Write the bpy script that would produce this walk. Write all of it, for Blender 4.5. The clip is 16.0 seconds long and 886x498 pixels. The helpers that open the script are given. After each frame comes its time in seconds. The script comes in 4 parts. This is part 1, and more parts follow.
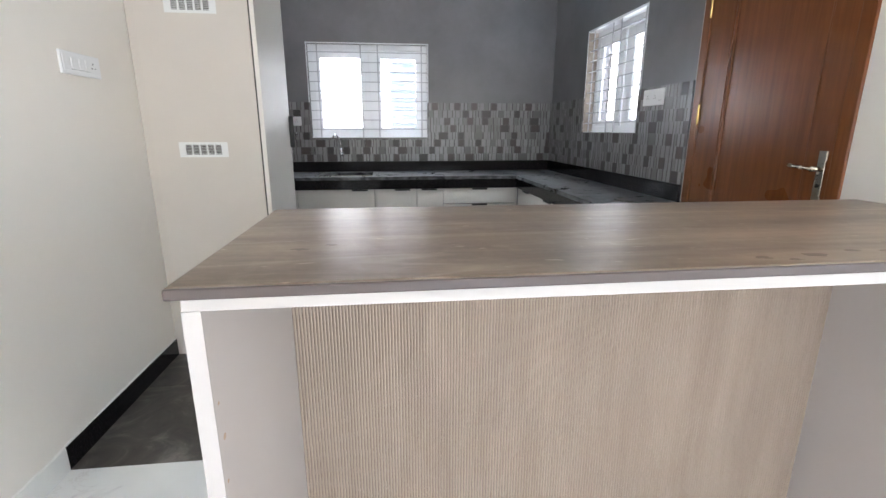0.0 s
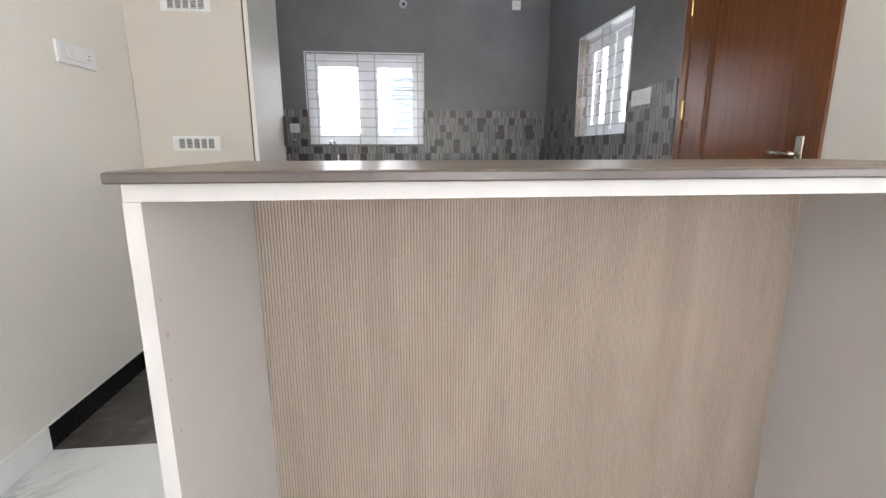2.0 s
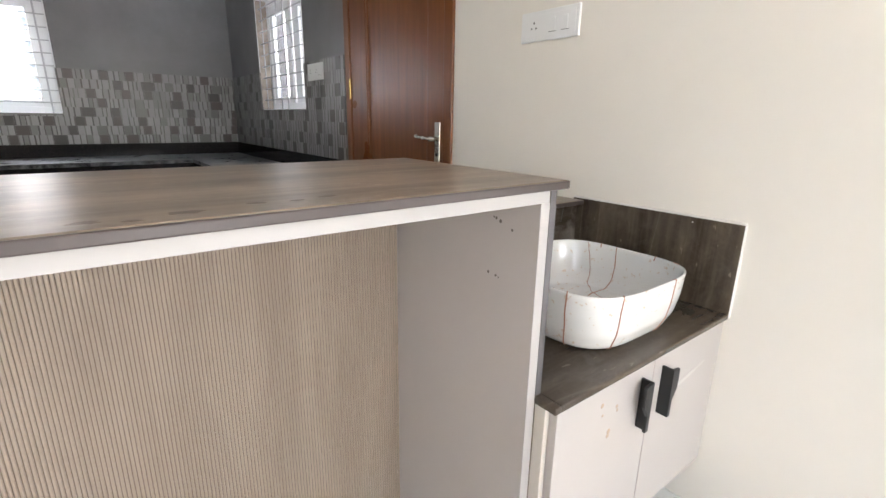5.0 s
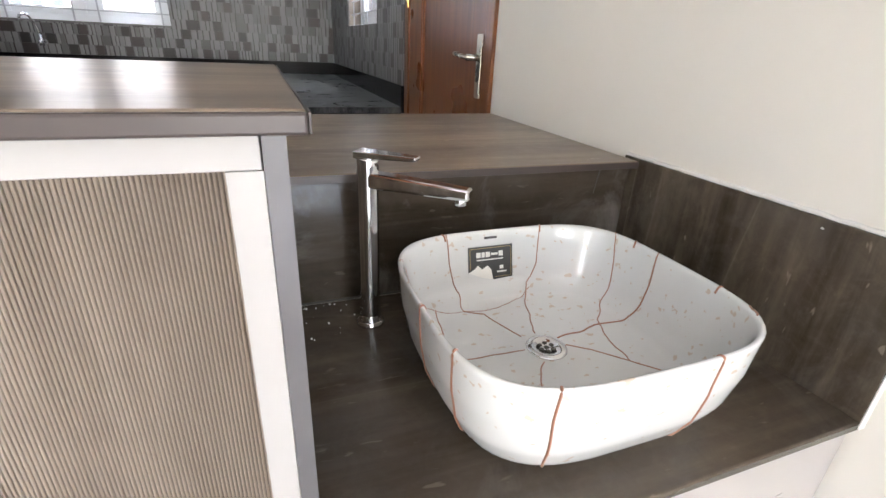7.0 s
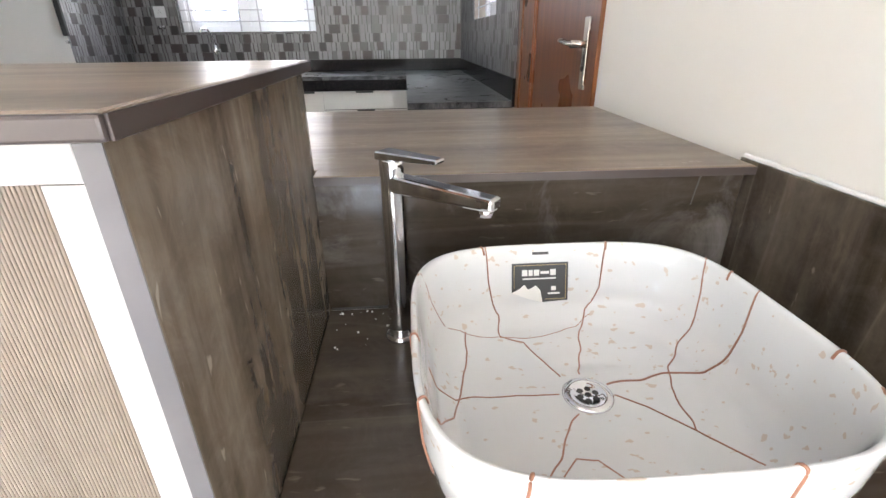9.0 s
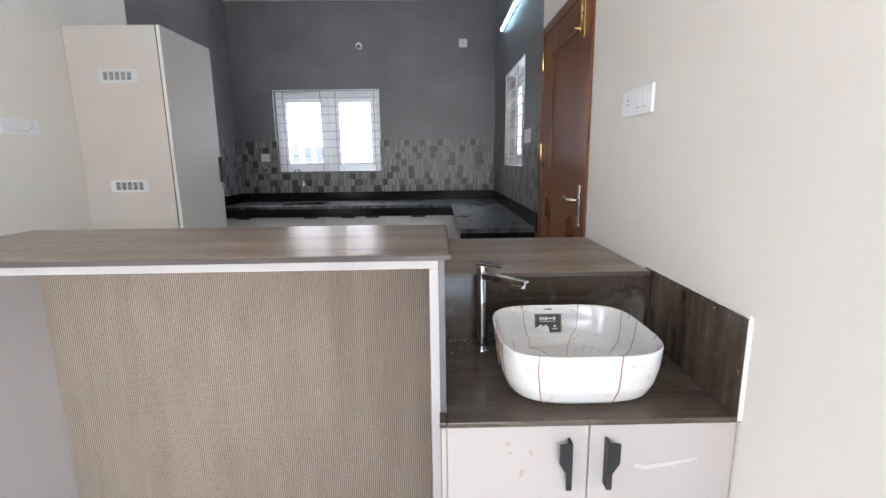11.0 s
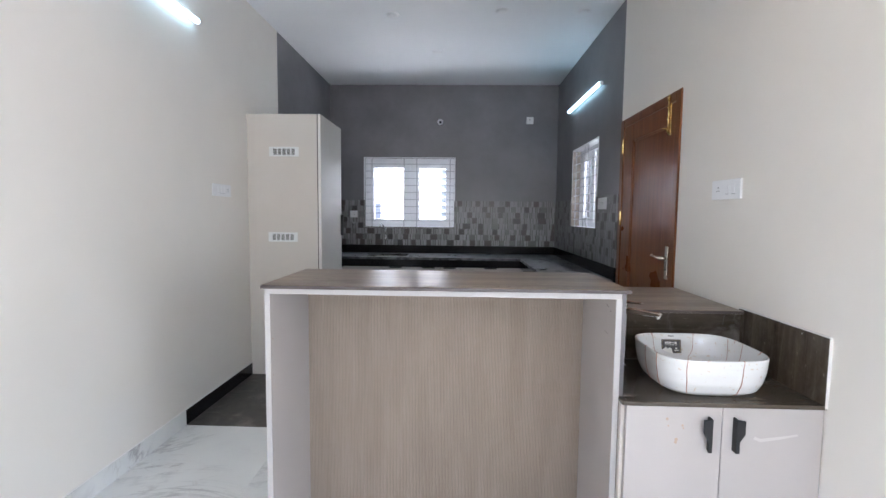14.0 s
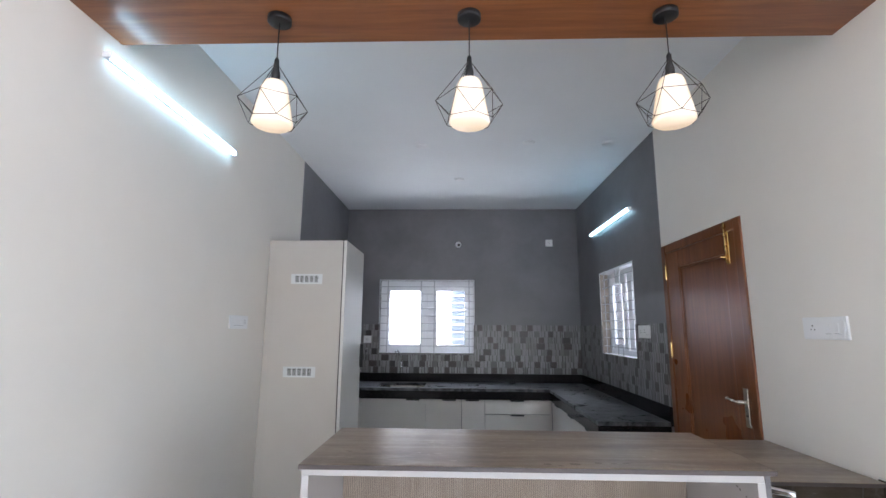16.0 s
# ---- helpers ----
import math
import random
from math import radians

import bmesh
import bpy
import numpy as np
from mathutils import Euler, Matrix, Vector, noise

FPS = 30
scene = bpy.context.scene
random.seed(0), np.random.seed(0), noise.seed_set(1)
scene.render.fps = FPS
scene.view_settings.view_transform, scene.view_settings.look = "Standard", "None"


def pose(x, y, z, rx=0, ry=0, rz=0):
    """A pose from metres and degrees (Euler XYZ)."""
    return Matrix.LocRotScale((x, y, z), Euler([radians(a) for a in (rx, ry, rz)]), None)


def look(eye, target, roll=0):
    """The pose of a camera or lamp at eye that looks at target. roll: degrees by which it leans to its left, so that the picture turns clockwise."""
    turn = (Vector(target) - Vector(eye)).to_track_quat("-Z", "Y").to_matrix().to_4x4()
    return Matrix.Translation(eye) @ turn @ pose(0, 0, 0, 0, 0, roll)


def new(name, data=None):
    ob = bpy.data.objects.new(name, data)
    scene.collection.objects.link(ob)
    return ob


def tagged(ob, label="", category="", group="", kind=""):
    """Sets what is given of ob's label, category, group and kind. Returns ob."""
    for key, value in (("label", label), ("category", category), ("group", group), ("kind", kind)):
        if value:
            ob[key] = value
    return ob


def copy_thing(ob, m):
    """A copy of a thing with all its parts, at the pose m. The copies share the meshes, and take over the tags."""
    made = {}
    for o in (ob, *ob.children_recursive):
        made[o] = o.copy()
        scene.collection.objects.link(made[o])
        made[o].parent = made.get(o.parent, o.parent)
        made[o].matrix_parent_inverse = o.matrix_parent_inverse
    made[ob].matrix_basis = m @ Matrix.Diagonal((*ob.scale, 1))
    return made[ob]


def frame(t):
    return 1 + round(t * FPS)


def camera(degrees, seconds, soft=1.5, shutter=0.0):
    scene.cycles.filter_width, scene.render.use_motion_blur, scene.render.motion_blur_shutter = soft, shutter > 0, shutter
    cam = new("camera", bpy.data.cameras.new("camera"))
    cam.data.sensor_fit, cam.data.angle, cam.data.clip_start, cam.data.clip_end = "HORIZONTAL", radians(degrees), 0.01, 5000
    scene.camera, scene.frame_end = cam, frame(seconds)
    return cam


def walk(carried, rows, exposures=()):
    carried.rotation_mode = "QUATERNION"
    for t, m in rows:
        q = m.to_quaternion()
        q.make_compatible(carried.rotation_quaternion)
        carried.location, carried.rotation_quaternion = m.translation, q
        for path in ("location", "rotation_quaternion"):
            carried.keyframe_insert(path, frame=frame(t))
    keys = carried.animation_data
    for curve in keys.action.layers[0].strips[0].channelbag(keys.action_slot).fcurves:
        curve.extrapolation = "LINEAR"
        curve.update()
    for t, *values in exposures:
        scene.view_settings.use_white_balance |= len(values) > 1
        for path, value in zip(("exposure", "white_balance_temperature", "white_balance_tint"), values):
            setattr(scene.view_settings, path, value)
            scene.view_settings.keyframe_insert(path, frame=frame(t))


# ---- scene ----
cam = camera(87.6, 16.0)
PATH = [
    (0, (0.236, -0.479, 1.271), (0.454, 1.445, 0.773), 0.0),
    (0.5, (0.285, -0.525, 1.222), (0.448, 1.418, 0.778), 0.1),
    (1, (0.311, -0.556, 1.153), (0.459, 1.393, 0.727), 0.2),
    (1.5, (0.316, -0.556, 1.138), (0.467, 1.394, 0.721), 0.1),
    (2, (0.319, -0.548, 1.135), (0.522, 1.397, 0.715), -0.1),
    (2.5, (0.33, -0.523, 1.142), (0.692, 1.397, 0.718), -0.2),
    (3, (0.333, -0.518, 1.169), (0.954, 1.333, 0.734), -0.5),
    (3.5, (0.363, -0.502, 1.195), (1.29, 1.215, 0.754), -0.4),
    (4, (0.436, -0.493, 1.211), (1.634, 1.046, 0.767), -0.1),
    (6.5, (1.207, -0.317, 1.164), (2.105, 1.313, 0.433), 2.8),
    (7, (1.314, -0.260, 1.148), (1.982, 1.444, 0.342), 2.8),
    (7.5, (1.401, -0.216, 1.144), (1.858, 1.530, 0.282), 2.2),
    (8, (1.452, -0.191, 1.132), (1.751, 1.572, 0.235), 1.2),
    (8.5, (1.464, -0.184, 1.129), (1.660, 1.593, 0.233), 0.2),
    (9, (1.471, -0.204, 1.140), (1.600, 1.608, 0.303), -0.6),
    (9.5, (1.452, -0.300, 1.186), (1.541, 1.568, 0.476), -0.7),
    (10, (1.412, -0.504, 1.250), (1.468, 1.411, 0.676), -0.6),
    (12.5, (1.19, -1.579, 1.367), (1.196, 0.407, 1.125), -0.6),
    (13, (1.158, -1.638, 1.385), (1.146, 0.351, 1.175), -0.1),
    (13.5, (1.002, -1.625, 1.376), (0.974, 0.367, 1.193), 0.3),
    (14, (0.717, -1.639, 1.377), (0.65, 0.354, 1.225), 0.6),
    (14.5, (0.548, -1.623, 1.381), (0.441, 0.371, 1.256), 0.6),
    (15, (0.507, -1.527, 1.392), (0.387, 0.469, 1.332), 0.6),
    (15.5, (0.483, -1.415, 1.428), (0.376, 0.579, 1.539), 0.5),
    (16, (0.453, -1.383, 1.493), (0.386, 0.587, 1.836), 0.4),
]
walk(cam, [(t, look(eye, target, roll)) for t, eye, target, roll in PATH], [
    (0, 3.42, 6600, 12), (1, 3.32, 6720, 12), (2, 3.32, 6850, 13), (4, 3.25, 7100, 13), (6.5, 3.22, 6800, 13), (7.5, 3.63, 6850, 13), (9, 3.84, 6780, 13), (10, 3.55, 6650, 13),
    (12.5, 2.9, 6300, 14), (14.5, 2.9, 6250, 14), (16, 2.8, 6200, 14)])

# ---- world, sun, large lights ----
XL, XR, YB, ZC = -1.031, 2.018, 4.65, 3.085      # kitchen walls and ceiling
HX, HY0, HY1 = 5.5, -6.0, -0.80          # unseen hall behind, assumed to widen past a corner that trims its light
world = bpy.data.worlds.new("sky")
scene.world = world
world.use_nodes = True
wn = world.node_tree.nodes
sky = wn.new("ShaderNodeTexSky")
sky.sky_type, sky.sun_disc = "NISHITA", False
sky.sun_elevation, sky.sun_rotation = radians(58), radians(205)
sky.dust_density = 1.2
world.node_tree.links.new(sky.outputs[0], wn["Background"].inputs[0])
wn["Background"].inputs[1].default_value = 0.15


def lamp(name, kind, m, energy, color, size=0.0, size_y=0.0, angle=0.5):
    d = bpy.data.lights.new(name, kind)
    d.energy, d.color = energy, color
    if kind == "AREA":
        d.shape, d.size, d.size_y = "RECTANGLE", size, size_y
    if kind == "SUN":
        d.angle = radians(angle)
    ob = new(name, d)
    ob.matrix_world = m
    return ob


lamp("sun", "SUN", look((-3, -7, 16), (0, 0, 0)), 5.0, (1.0, 0.97, 0.93), angle=0.5)
# added area lamps at unseen, assumed hall openings behind the walk, brightening the walls
lamp("daylight_side", "AREA", look((5.4, -4.5, 1.62), (-1, -4.2, 1.5)), 15.5, (0.84, 0.91, 1.0), 2.2, 1.9)
lamp("rear_fill", "AREA", look((1.6, HY0 + 0.03, 1.25), (1.2, 0, 1.1)), 8.6, (0.84, 0.91, 1.0), 2.2, 1.7)
lamp("warm_fill_left", "AREA", look((XL + 0.02, -2.95, 1.5), (5, -2.95, 1.5)), 1.3, (1.0, 0.87, 0.72), 1.0, 2.2)

# area lamps added outside above both kitchen windows, topping up the sky light
lamp("daylight_window_1", "AREA", look((0.04, YB + 0.95, 2.78), (0.04, YB - 1.8, 1.2)), 20.0, (0.80, 0.90, 1.0), 1.6, 1.1)
lamp("daylight_window_2", "AREA", look((XR + 0.95, 3.285, 2.78), (XR - 1.8, 3.285, 1.2)), 15.0, (0.80, 0.90, 1.0), 1.3, 1.1)
# hidden lamps added below the sills as ground bounce, lightening the ceiling
lamp("bounce_fill_window_1", "AREA", look((0.04, YB + 0.95, 0.62), (0.04, YB - 2.6, 2.7)), 7.0, (0.86, 0.93, 1.0), 1.6, 0.9)
lamp("bounce_fill_window_2", "AREA", look((XR + 0.95, 3.285, 0.62), (XR - 1.8, 3.285, 2.7)), 5.5, (0.86, 0.93, 1.0), 1.3, 0.9)

# ---- materials ----


class Mat:
    """A node material with a few shorthands."""

    def __init__(self, name, rough=0.5, metal=0.0, spec=0.5):
        self.m = bpy.data.materials.new(name)
        self.m.use_nodes = True
        self.t = self.m.node_tree
        self.b = self.t.nodes["Principled BSDF"]
        self.b.inputs["Roughness"].default_value = rough
        self.b.inputs["Metallic"].default_value = metal
        self.b.inputs["Specular IOR Level"].default_value = spec

    def node(self, kind, **sets):
        n = self.t.nodes.new(kind)
        for k, v in sets.items():
            if k in n.inputs:
                n.inputs[k].default_value = v
        return n

    def link(self, a, b):
        self.t.links.new(a, b)

    def noise(self, scale=(1, 1, 1), size=5.0, detail=4.0, rough=0.6, warp=0.0):
        tc = self.node("ShaderNodeTexCoord")
        mp = self.node("ShaderNodeMapping")
        mp.inputs["Scale"].default_value = scale
        self.link(tc.outputs["Object"], mp.inputs[0])
        n = self.node("ShaderNodeTexNoise", Scale=size, Detail=detail, Roughness=rough, Distortion=warp)
        self.link(mp.outputs[0], n.inputs["Vector"])
        return n.outputs[0]

    def ramp(self, fac, stops):
        r = self.node("ShaderNodeValToRGB")
        e = r.color_ramp.elements
        while len(e) < len(stops):
            e.new(0.5)
        for el, (p, c) in zip(e, stops):
            el.position, el.color = p, (*c, 1) if len(c) == 3 else c
        self.link(fac, r.inputs[0])
        return r.outputs[0]

    def mix(self, fac, a, b, mode="MIX"):
        n = self.t.nodes.new("ShaderNodeMix")
        n.data_type, n.blend_type = "RGBA", mode
        for v, s in ((fac, n.inputs[0]), (a, n.inputs[6]), (b, n.inputs[7])):
            if isinstance(v, (int, float)):
                s.default_value = v
            elif isinstance(v, tuple):
                s.default_value = (*v, 1)
            else:
                self.link(v, s)
        return n.outputs[2]

    def color(self, c):
        if isinstance(c, tuple):
            self.b.inputs["Base Color"].default_value = (*c, 1)
        else:
            self.link(c, self.b.inputs["Base Color"])
        return self

    def gloss(self, fac, lo, hi):
        n = self.node("ShaderNodeMapRange")
        n.inputs[3].default_value, n.inputs[4].default_value = lo, hi
        self.link(fac, n.inputs[0])
        self.link(n.outputs[0], self.b.inputs["Roughness"])
        return self

    def bump(self, fac, strength=0.2, dist=0.002):
        n = self.node("ShaderNodeBump", Strength=strength, Distance=dist)
        self.link(fac, n.inputs["Height"])
        self.link(n.outputs[0], self.b.inputs["Normal"])
        return self

    def glow(self, c, strength):
        self.b.inputs["Emission Color"].default_value = (*c, 1)
        self.b.inputs["Emission Strength"].default_value = strength
        return self


def paint(name, c, rough=0.55, vary=0.06, cloud=1.6):
    k = Mat(name, rough)
    big, fine = k.noise(size=cloud, detail=5), k.noise(size=160, detail=3)
    lo = tuple(v * (1 - vary) for v in c)
    hi = tuple(min(1, v * (1 + vary)) for v in c)
    k.color(k.ramp(big, [(0.3, lo), (0.7, hi)])).bump(fine, 0.12, 0.001)
    return k.m


def stone(name, along, rough=0.24, strong=1.0, light_gain=1.0, wave=0.0, dusty=0.16):
    """Brown banded stone; its bands run along the axis given. One gain puts light or shade into its tones."""
    k = Mat(name, rough)
    s = {"x": (0.09, 1.0, 1.0), "z": (1.0, 1.0, 0.09), "y": (1.0, 0.09, 1.0)}[along]
    s2 = tuple(v ** 0.55 for v in s)
    band = k.noise(s, 9.5, 3.5, 0.55, 0.35)
    thread = k.noise(s, 4.0, 3, 0.5, 0.2)
    wisp = k.noise(s2, 13.0, 6, 0.65, 0.9)
    streak = k.noise(s, 42, 5, 0.6, 0.15)
    mottle = k.noise((1, 1, 1), 24, 7, 0.72, 0.6)
    fleck = k.noise(s2, 95, 2, 0.5, 0.4)
    dust = k.noise((1, 1, 1), 5.0, 6, 0.7, 0.8)
    mid = (0.086, 0.062, 0.044)

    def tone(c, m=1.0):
        return tuple((a + (b - a) * strong) * light_gain * m for a, b in zip(mid, c))
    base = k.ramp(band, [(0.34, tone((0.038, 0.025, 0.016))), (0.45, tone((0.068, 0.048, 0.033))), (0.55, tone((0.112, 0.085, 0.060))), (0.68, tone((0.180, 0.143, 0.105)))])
    base = k.mix(k.ramp(wisp, [(0.52, (0, 0, 0)), (0.72, (0.55, 0.55, 0.55))]), base, tone((0.19, 0.158, 0.126)))
    base = k.mix(k.ramp(thread, [(0.497, (0, 0, 0)), (0.503, (0.4, 0.4, 0.4)), (0.509, (0, 0, 0))]), base, tone((0.25, 0.215, 0.175)))
    base = k.mix(0.26, base, k.ramp(streak, [(0.36, tone((0.036, 0.025, 0.017))), (0.5, tone((0.084, 0.063, 0.046))), (0.66, tone((0.20, 0.162, 0.125)))]))
    base = k.mix(0.26, base, k.ramp(mottle, [(0.32, tone((0.032, 0.023, 0.017))), (0.5, tone((0.080, 0.062, 0.048))), (0.70, tone((0.165, 0.135, 0.108)))]))
    base = k.mix(k.ramp(fleck, [(0.69, (0, 0, 0)), (0.75, (0.55, 0.55, 0.55))]), base, tone((0.25, 0.205, 0.165)))
    base = k.mix(k.ramp(dust, [(0.52, (0, 0, 0)), (0.80, (dusty, dusty, dusty))]), base, (0.27, 0.255, 0.245))
    k.color(base).gloss(dust, rough - 0.03, rough + 0.06)
    if wave:
        k.bump(k.noise(s2, 30, 3, 0.55, 0.4), wave, 0.0016)
    else:
        k.bump(mottle, 0.10, 0.0008)
    return k.m


def plain(name, c, rough=0.4, metal=0.0, vary=0.04, bump=0.05):
    k = Mat(name, rough, metal)
    n, g = k.noise(size=3.5, detail=5), k.noise(size=90, detail=3)
    lo = tuple(v * (1 - vary) for v in c)
    hi = tuple(min(1, v * (1 + vary)) for v in c)
    k.color(k.ramp(n, [(0.3, lo), (0.7, hi)])).bump(g, bump, 0.0006).gloss(n, max(0.02, rough - 0.05), rough + 0.07)
    return k.m


def wood(name, dark, light, along="z", rough=0.3, spec=0.5):
    k = Mat(name, rough)
    s = {"z": (9, 9, 0.6), "x": (0.6, 9, 9), "y": (9, 0.6, 9)}[along]
    grain, big = k.noise(s, 3.5, 7, 0.65, 0.25), k.noise((1, 1, 1), 1.5, 3)
    mid = tuple((a + b) / 2 for a, b in zip(dark, light))
    c = k.ramp(grain, [(0.25, dark), (0.5, mid), (0.75, light)])
    c = k.mix(k.ramp(big, [(0.35, (0.0, 0.0, 0.0)), (0.7, (0.2, 0.2, 0.2))]), c, dark)
    k.color(c).bump(grain, 0.04, 0.0005).gloss(big, rough - 0.02, rough + 0.05)
    k.b.inputs["Specular IOR Level"].default_value = spec
    return k.m


def fluted(name, dark, light):
    """Beige veneer whose long soft grain runs on across neighbouring slats."""
    k = Mat(name, 0.42)
    geo = k.node("ShaderNodeNewGeometry")

    def field(scale, size, detail):
        mp = k.node("ShaderNodeMapping")
        mp.inputs["Scale"].default_value = scale
        k.link(geo.outputs["Position"], mp.inputs[0])
        n = k.node("ShaderNodeTexNoise", Scale=size, Detail=detail, Roughness=0.6, Distortion=0.3)
        k.link(mp.outputs[0], n.inputs["Vector"])
        return n.outputs[0]
    broad, fine = field((1, 1, 0.16), 14, 4), field((1, 1, 0.05), 120, 3)
    mid = tuple((a + b) / 2 for a, b in zip(dark, light))
    c = k.ramp(broad, [(0.3, dark), (0.5, mid), (0.7, light)])
    c = k.mix(0.3, c, k.ramp(fine, [(0.3, dark), (0.7, light)]))
    k.color(c).bump(fine, 0.05, 0.0004)
    return k.m


def marble(name):
    k = Mat(name, 0.07)
    w, w2, cloud = k.noise(size=0.9, detail=8, rough=0.62, warp=1.4), k.noise(size=2.1, detail=7, rough=0.6, warp=2.0), k.noise(size=1.2, detail=4)
    v1 = k.ramp(w, [(0.482, (0, 0, 0)), (0.5, (0.75, 0.75, 0.75)), (0.518, (0, 0, 0))])
    v2 = k.ramp(w2, [(0.49, (0, 0, 0)), (0.5, (0.45, 0.45, 0.45)), (0.51, (0, 0, 0))])
    gate = k.ramp(cloud, [(0.48, (0, 0, 0)), (0.62, (1, 1, 1))])
    c = k.ramp(cloud, [(0.35, (0.80, 0.80, 0.77)), (0.7, (0.68, 0.68, 0.67))])
    c = k.mix(k.mix(1.0, v1, gate, "MULTIPLY"), c, (0.30, 0.29, 0.30))
    c = k.mix(k.mix(1.0, v2, gate, "MULTIPLY"), c, (0.36, 0.31, 0.27))
    k.color(c)
    return k.m


def slate(name):
    k = Mat(name, 0.35)
    a, b = k.noise(size=4.5, detail=7, rough=0.65, warp=0.8), k.noise(size=22, detail=4)
    c = k.ramp(a, [(0.32, (0.030, 0.027, 0.024)), (0.5, (0.074, 0.065, 0.057)), (0.66, (0.20, 0.178, 0.158))])
    k.color(c).bump(b, 0.15, 0.001).gloss(a, 0.28, 0.5)
    return k.m


def granite(name, dusty):
    k = Mat(name, 0.12, 0.0, 0.17)
    a, f = k.noise(size=5, detail=6, rough=0.7, warp=1.0), k.noise(size=140, detail=2)
    c = k.ramp(f, [(0.5, (0.008, 0.007, 0.008)), (0.68, (0.04, 0.03, 0.03))])
    if dusty:
        c = k.mix(k.ramp(a, [(0.42, (0.03, 0.03, 0.03)), (0.68, (0.6, 0.6, 0.6))]), c, (0.38, 0.385, 0.39))
        k.gloss(a, 0.12, 0.5)
    k.color(c)
    return k.m


def ceramic(name):
    k = Mat(name, 0.06)
    s, big = k.noise((1, 1.6, 1.6), 62, 2, 0.4), k.noise(size=9, detail=2)
    c = k.mix(k.ramp(s, [(0.67, (0, 0, 0)), (0.685, (0.7, 0.7, 0.7))]), (0.67, 0.665, 0.65), (0.56, 0.43, 0.32))
    k.color(c)
    k.b.inputs["Coat Weight"].default_value = 0.4
    return k.m


def tile_piece(name, c):
    k = Mat(name, 0.34)
    info = k.node("ShaderNodeObjectInfo")
    isl = k.node("ShaderNodeNewGeometry")
    g = k.noise((14, 14, 1.5), 9, 3)
    r = k.mix(0.5, k.ramp(info.outputs["Random"], [(0, tuple(v * 0.75 for v in c)), (1, tuple(v * 1.25 for v in c))]),
              k.ramp(isl.outputs["Random Per Island"], [(0, tuple(v * 0.75 for v in c)), (1, tuple(v * 1.25 for v in c))]))
    k.color(k.mix(k.ramp(g, [(0.35, (0, 0, 0)), (0.7, (0.25, 0.25, 0.25))]), r, tuple(v * 0.6 for v in c)))
    return k.m


CREAM = paint("cream wall paint", (0.775, 0.735, 0.675), 0.5, 0.02)
GREY = paint("grey cement-look wall paint", (0.172, 0.165, 0.174), 0.42, 0.16, 2.2)
WHITE = paint("white ceiling paint", (0.80, 0.81, 0.82), 0.6, 0.02)
PLASTER = paint("raw stained plaster", (0.42, 0.36, 0.31), 0.8, 0.3, 9)
FACADE = paint("pale outside wall paint", (0.76, 0.78, 0.80), 0.8, 0.04)
EARTH = paint("outdoor paving", (0.45, 0.43, 0.40), 0.9, 0.12)
# same stone: window sheen painted into the tops, shade into vanity slab and splashbacks
STONE_X = stone("brown streaked stone, lit top", "x", 0.31, 0.85, 2.45, 0.16)
STONE_V = stone("brown streaked stone, shaded vanity", "x", 0.24, 0.7, 0.80)
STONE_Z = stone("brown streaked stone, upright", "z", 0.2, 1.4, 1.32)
STONE_S = stone("brown streaked stone, shaded wall slab", "z", 0.2, 1.2, 0.85)
STONE_B = stone("brown streaked stone, shaded backsplash", "x", 0.13, 0.9, 0.52, 0.0, 0.5)
EDGE_GREY = plain("sawn grey stone edge", (0.105, 0.098, 0.102), 0.3, 0, 0.3, 0.06)
EDGE_STONE = plain("honed mauve-brown stone edge", (0.052, 0.038, 0.035), 0.32, 0, 0.08, 0.04)
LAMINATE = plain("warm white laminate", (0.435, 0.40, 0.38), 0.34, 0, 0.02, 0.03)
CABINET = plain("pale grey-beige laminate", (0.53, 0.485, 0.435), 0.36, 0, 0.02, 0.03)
FRONTS = plain("off-white satin fronts", (0.66, 0.63, 0.585), 0.40, 0, 0.02, 0.02)
EDGE = plain("white edge banding", (0.39, 0.372, 0.36), 0.4, 0, 0.03, 0.03)
# near-black for cabinet insides; also paints the shade of gaps and holes
SHADE_IN = plain("dark cabinet inside, gap and hole shade", (0.05, 0.045, 0.04), 0.7)
SLAT = fluted("fluted beige slats", (0.266, 0.208, 0.165), (0.362, 0.292, 0.236))
# backing darker than the slats: the shade between ribs is in its colour
GROOVE_SHADE = plain("board with groove shade", (0.160, 0.122, 0.092), 0.7)
DOORWOOD = wood("polished reddish teak", (0.112, 0.034, 0.011), (0.240, 0.082, 0.026), "z", 0.27, 0.3)
BEAMWOOD = wood("varnished beam veneer", (0.14, 0.046, 0.017), (0.34, 0.128, 0.048), "x", 0.28)
MARBLE, SLATE = marble("white veined marble tile"), slate("dark mottled floor tile")
SKIRT_M, SKIRT_D = marble("marble skirting"), granite("dark skirting granite", False)
GRANITE, GRANITE_TOP = granite("black granite", False), granite("dusty black granite", True)
CERAMIC = ceramic("white speckled ceramic")
VEIN = plain("red-brown painted vein", (0.33, 0.15, 0.095), 0.3)
CHROME = plain("polished chrome", (0.80, 0.80, 0.82), 0.06, 1.0, 0.02, 0.0)
STEEL = plain("brushed nickel", (0.50, 0.47, 0.40), 0.26, 1.0, 0.06, 0.03)
BRASS = plain("polished brass", (0.78, 0.55, 0.22), 0.2, 1.0, 0.08, 0.03)
BRONZE = plain("dark bronze wire", (0.05, 0.036, 0.028), 0.4, 0.5)
BLACK = plain("satin black metal", (0.011, 0.011, 0.012), 0.45)
CARD = plain("charcoal label card", (0.055, 0.052, 0.05), 0.45)
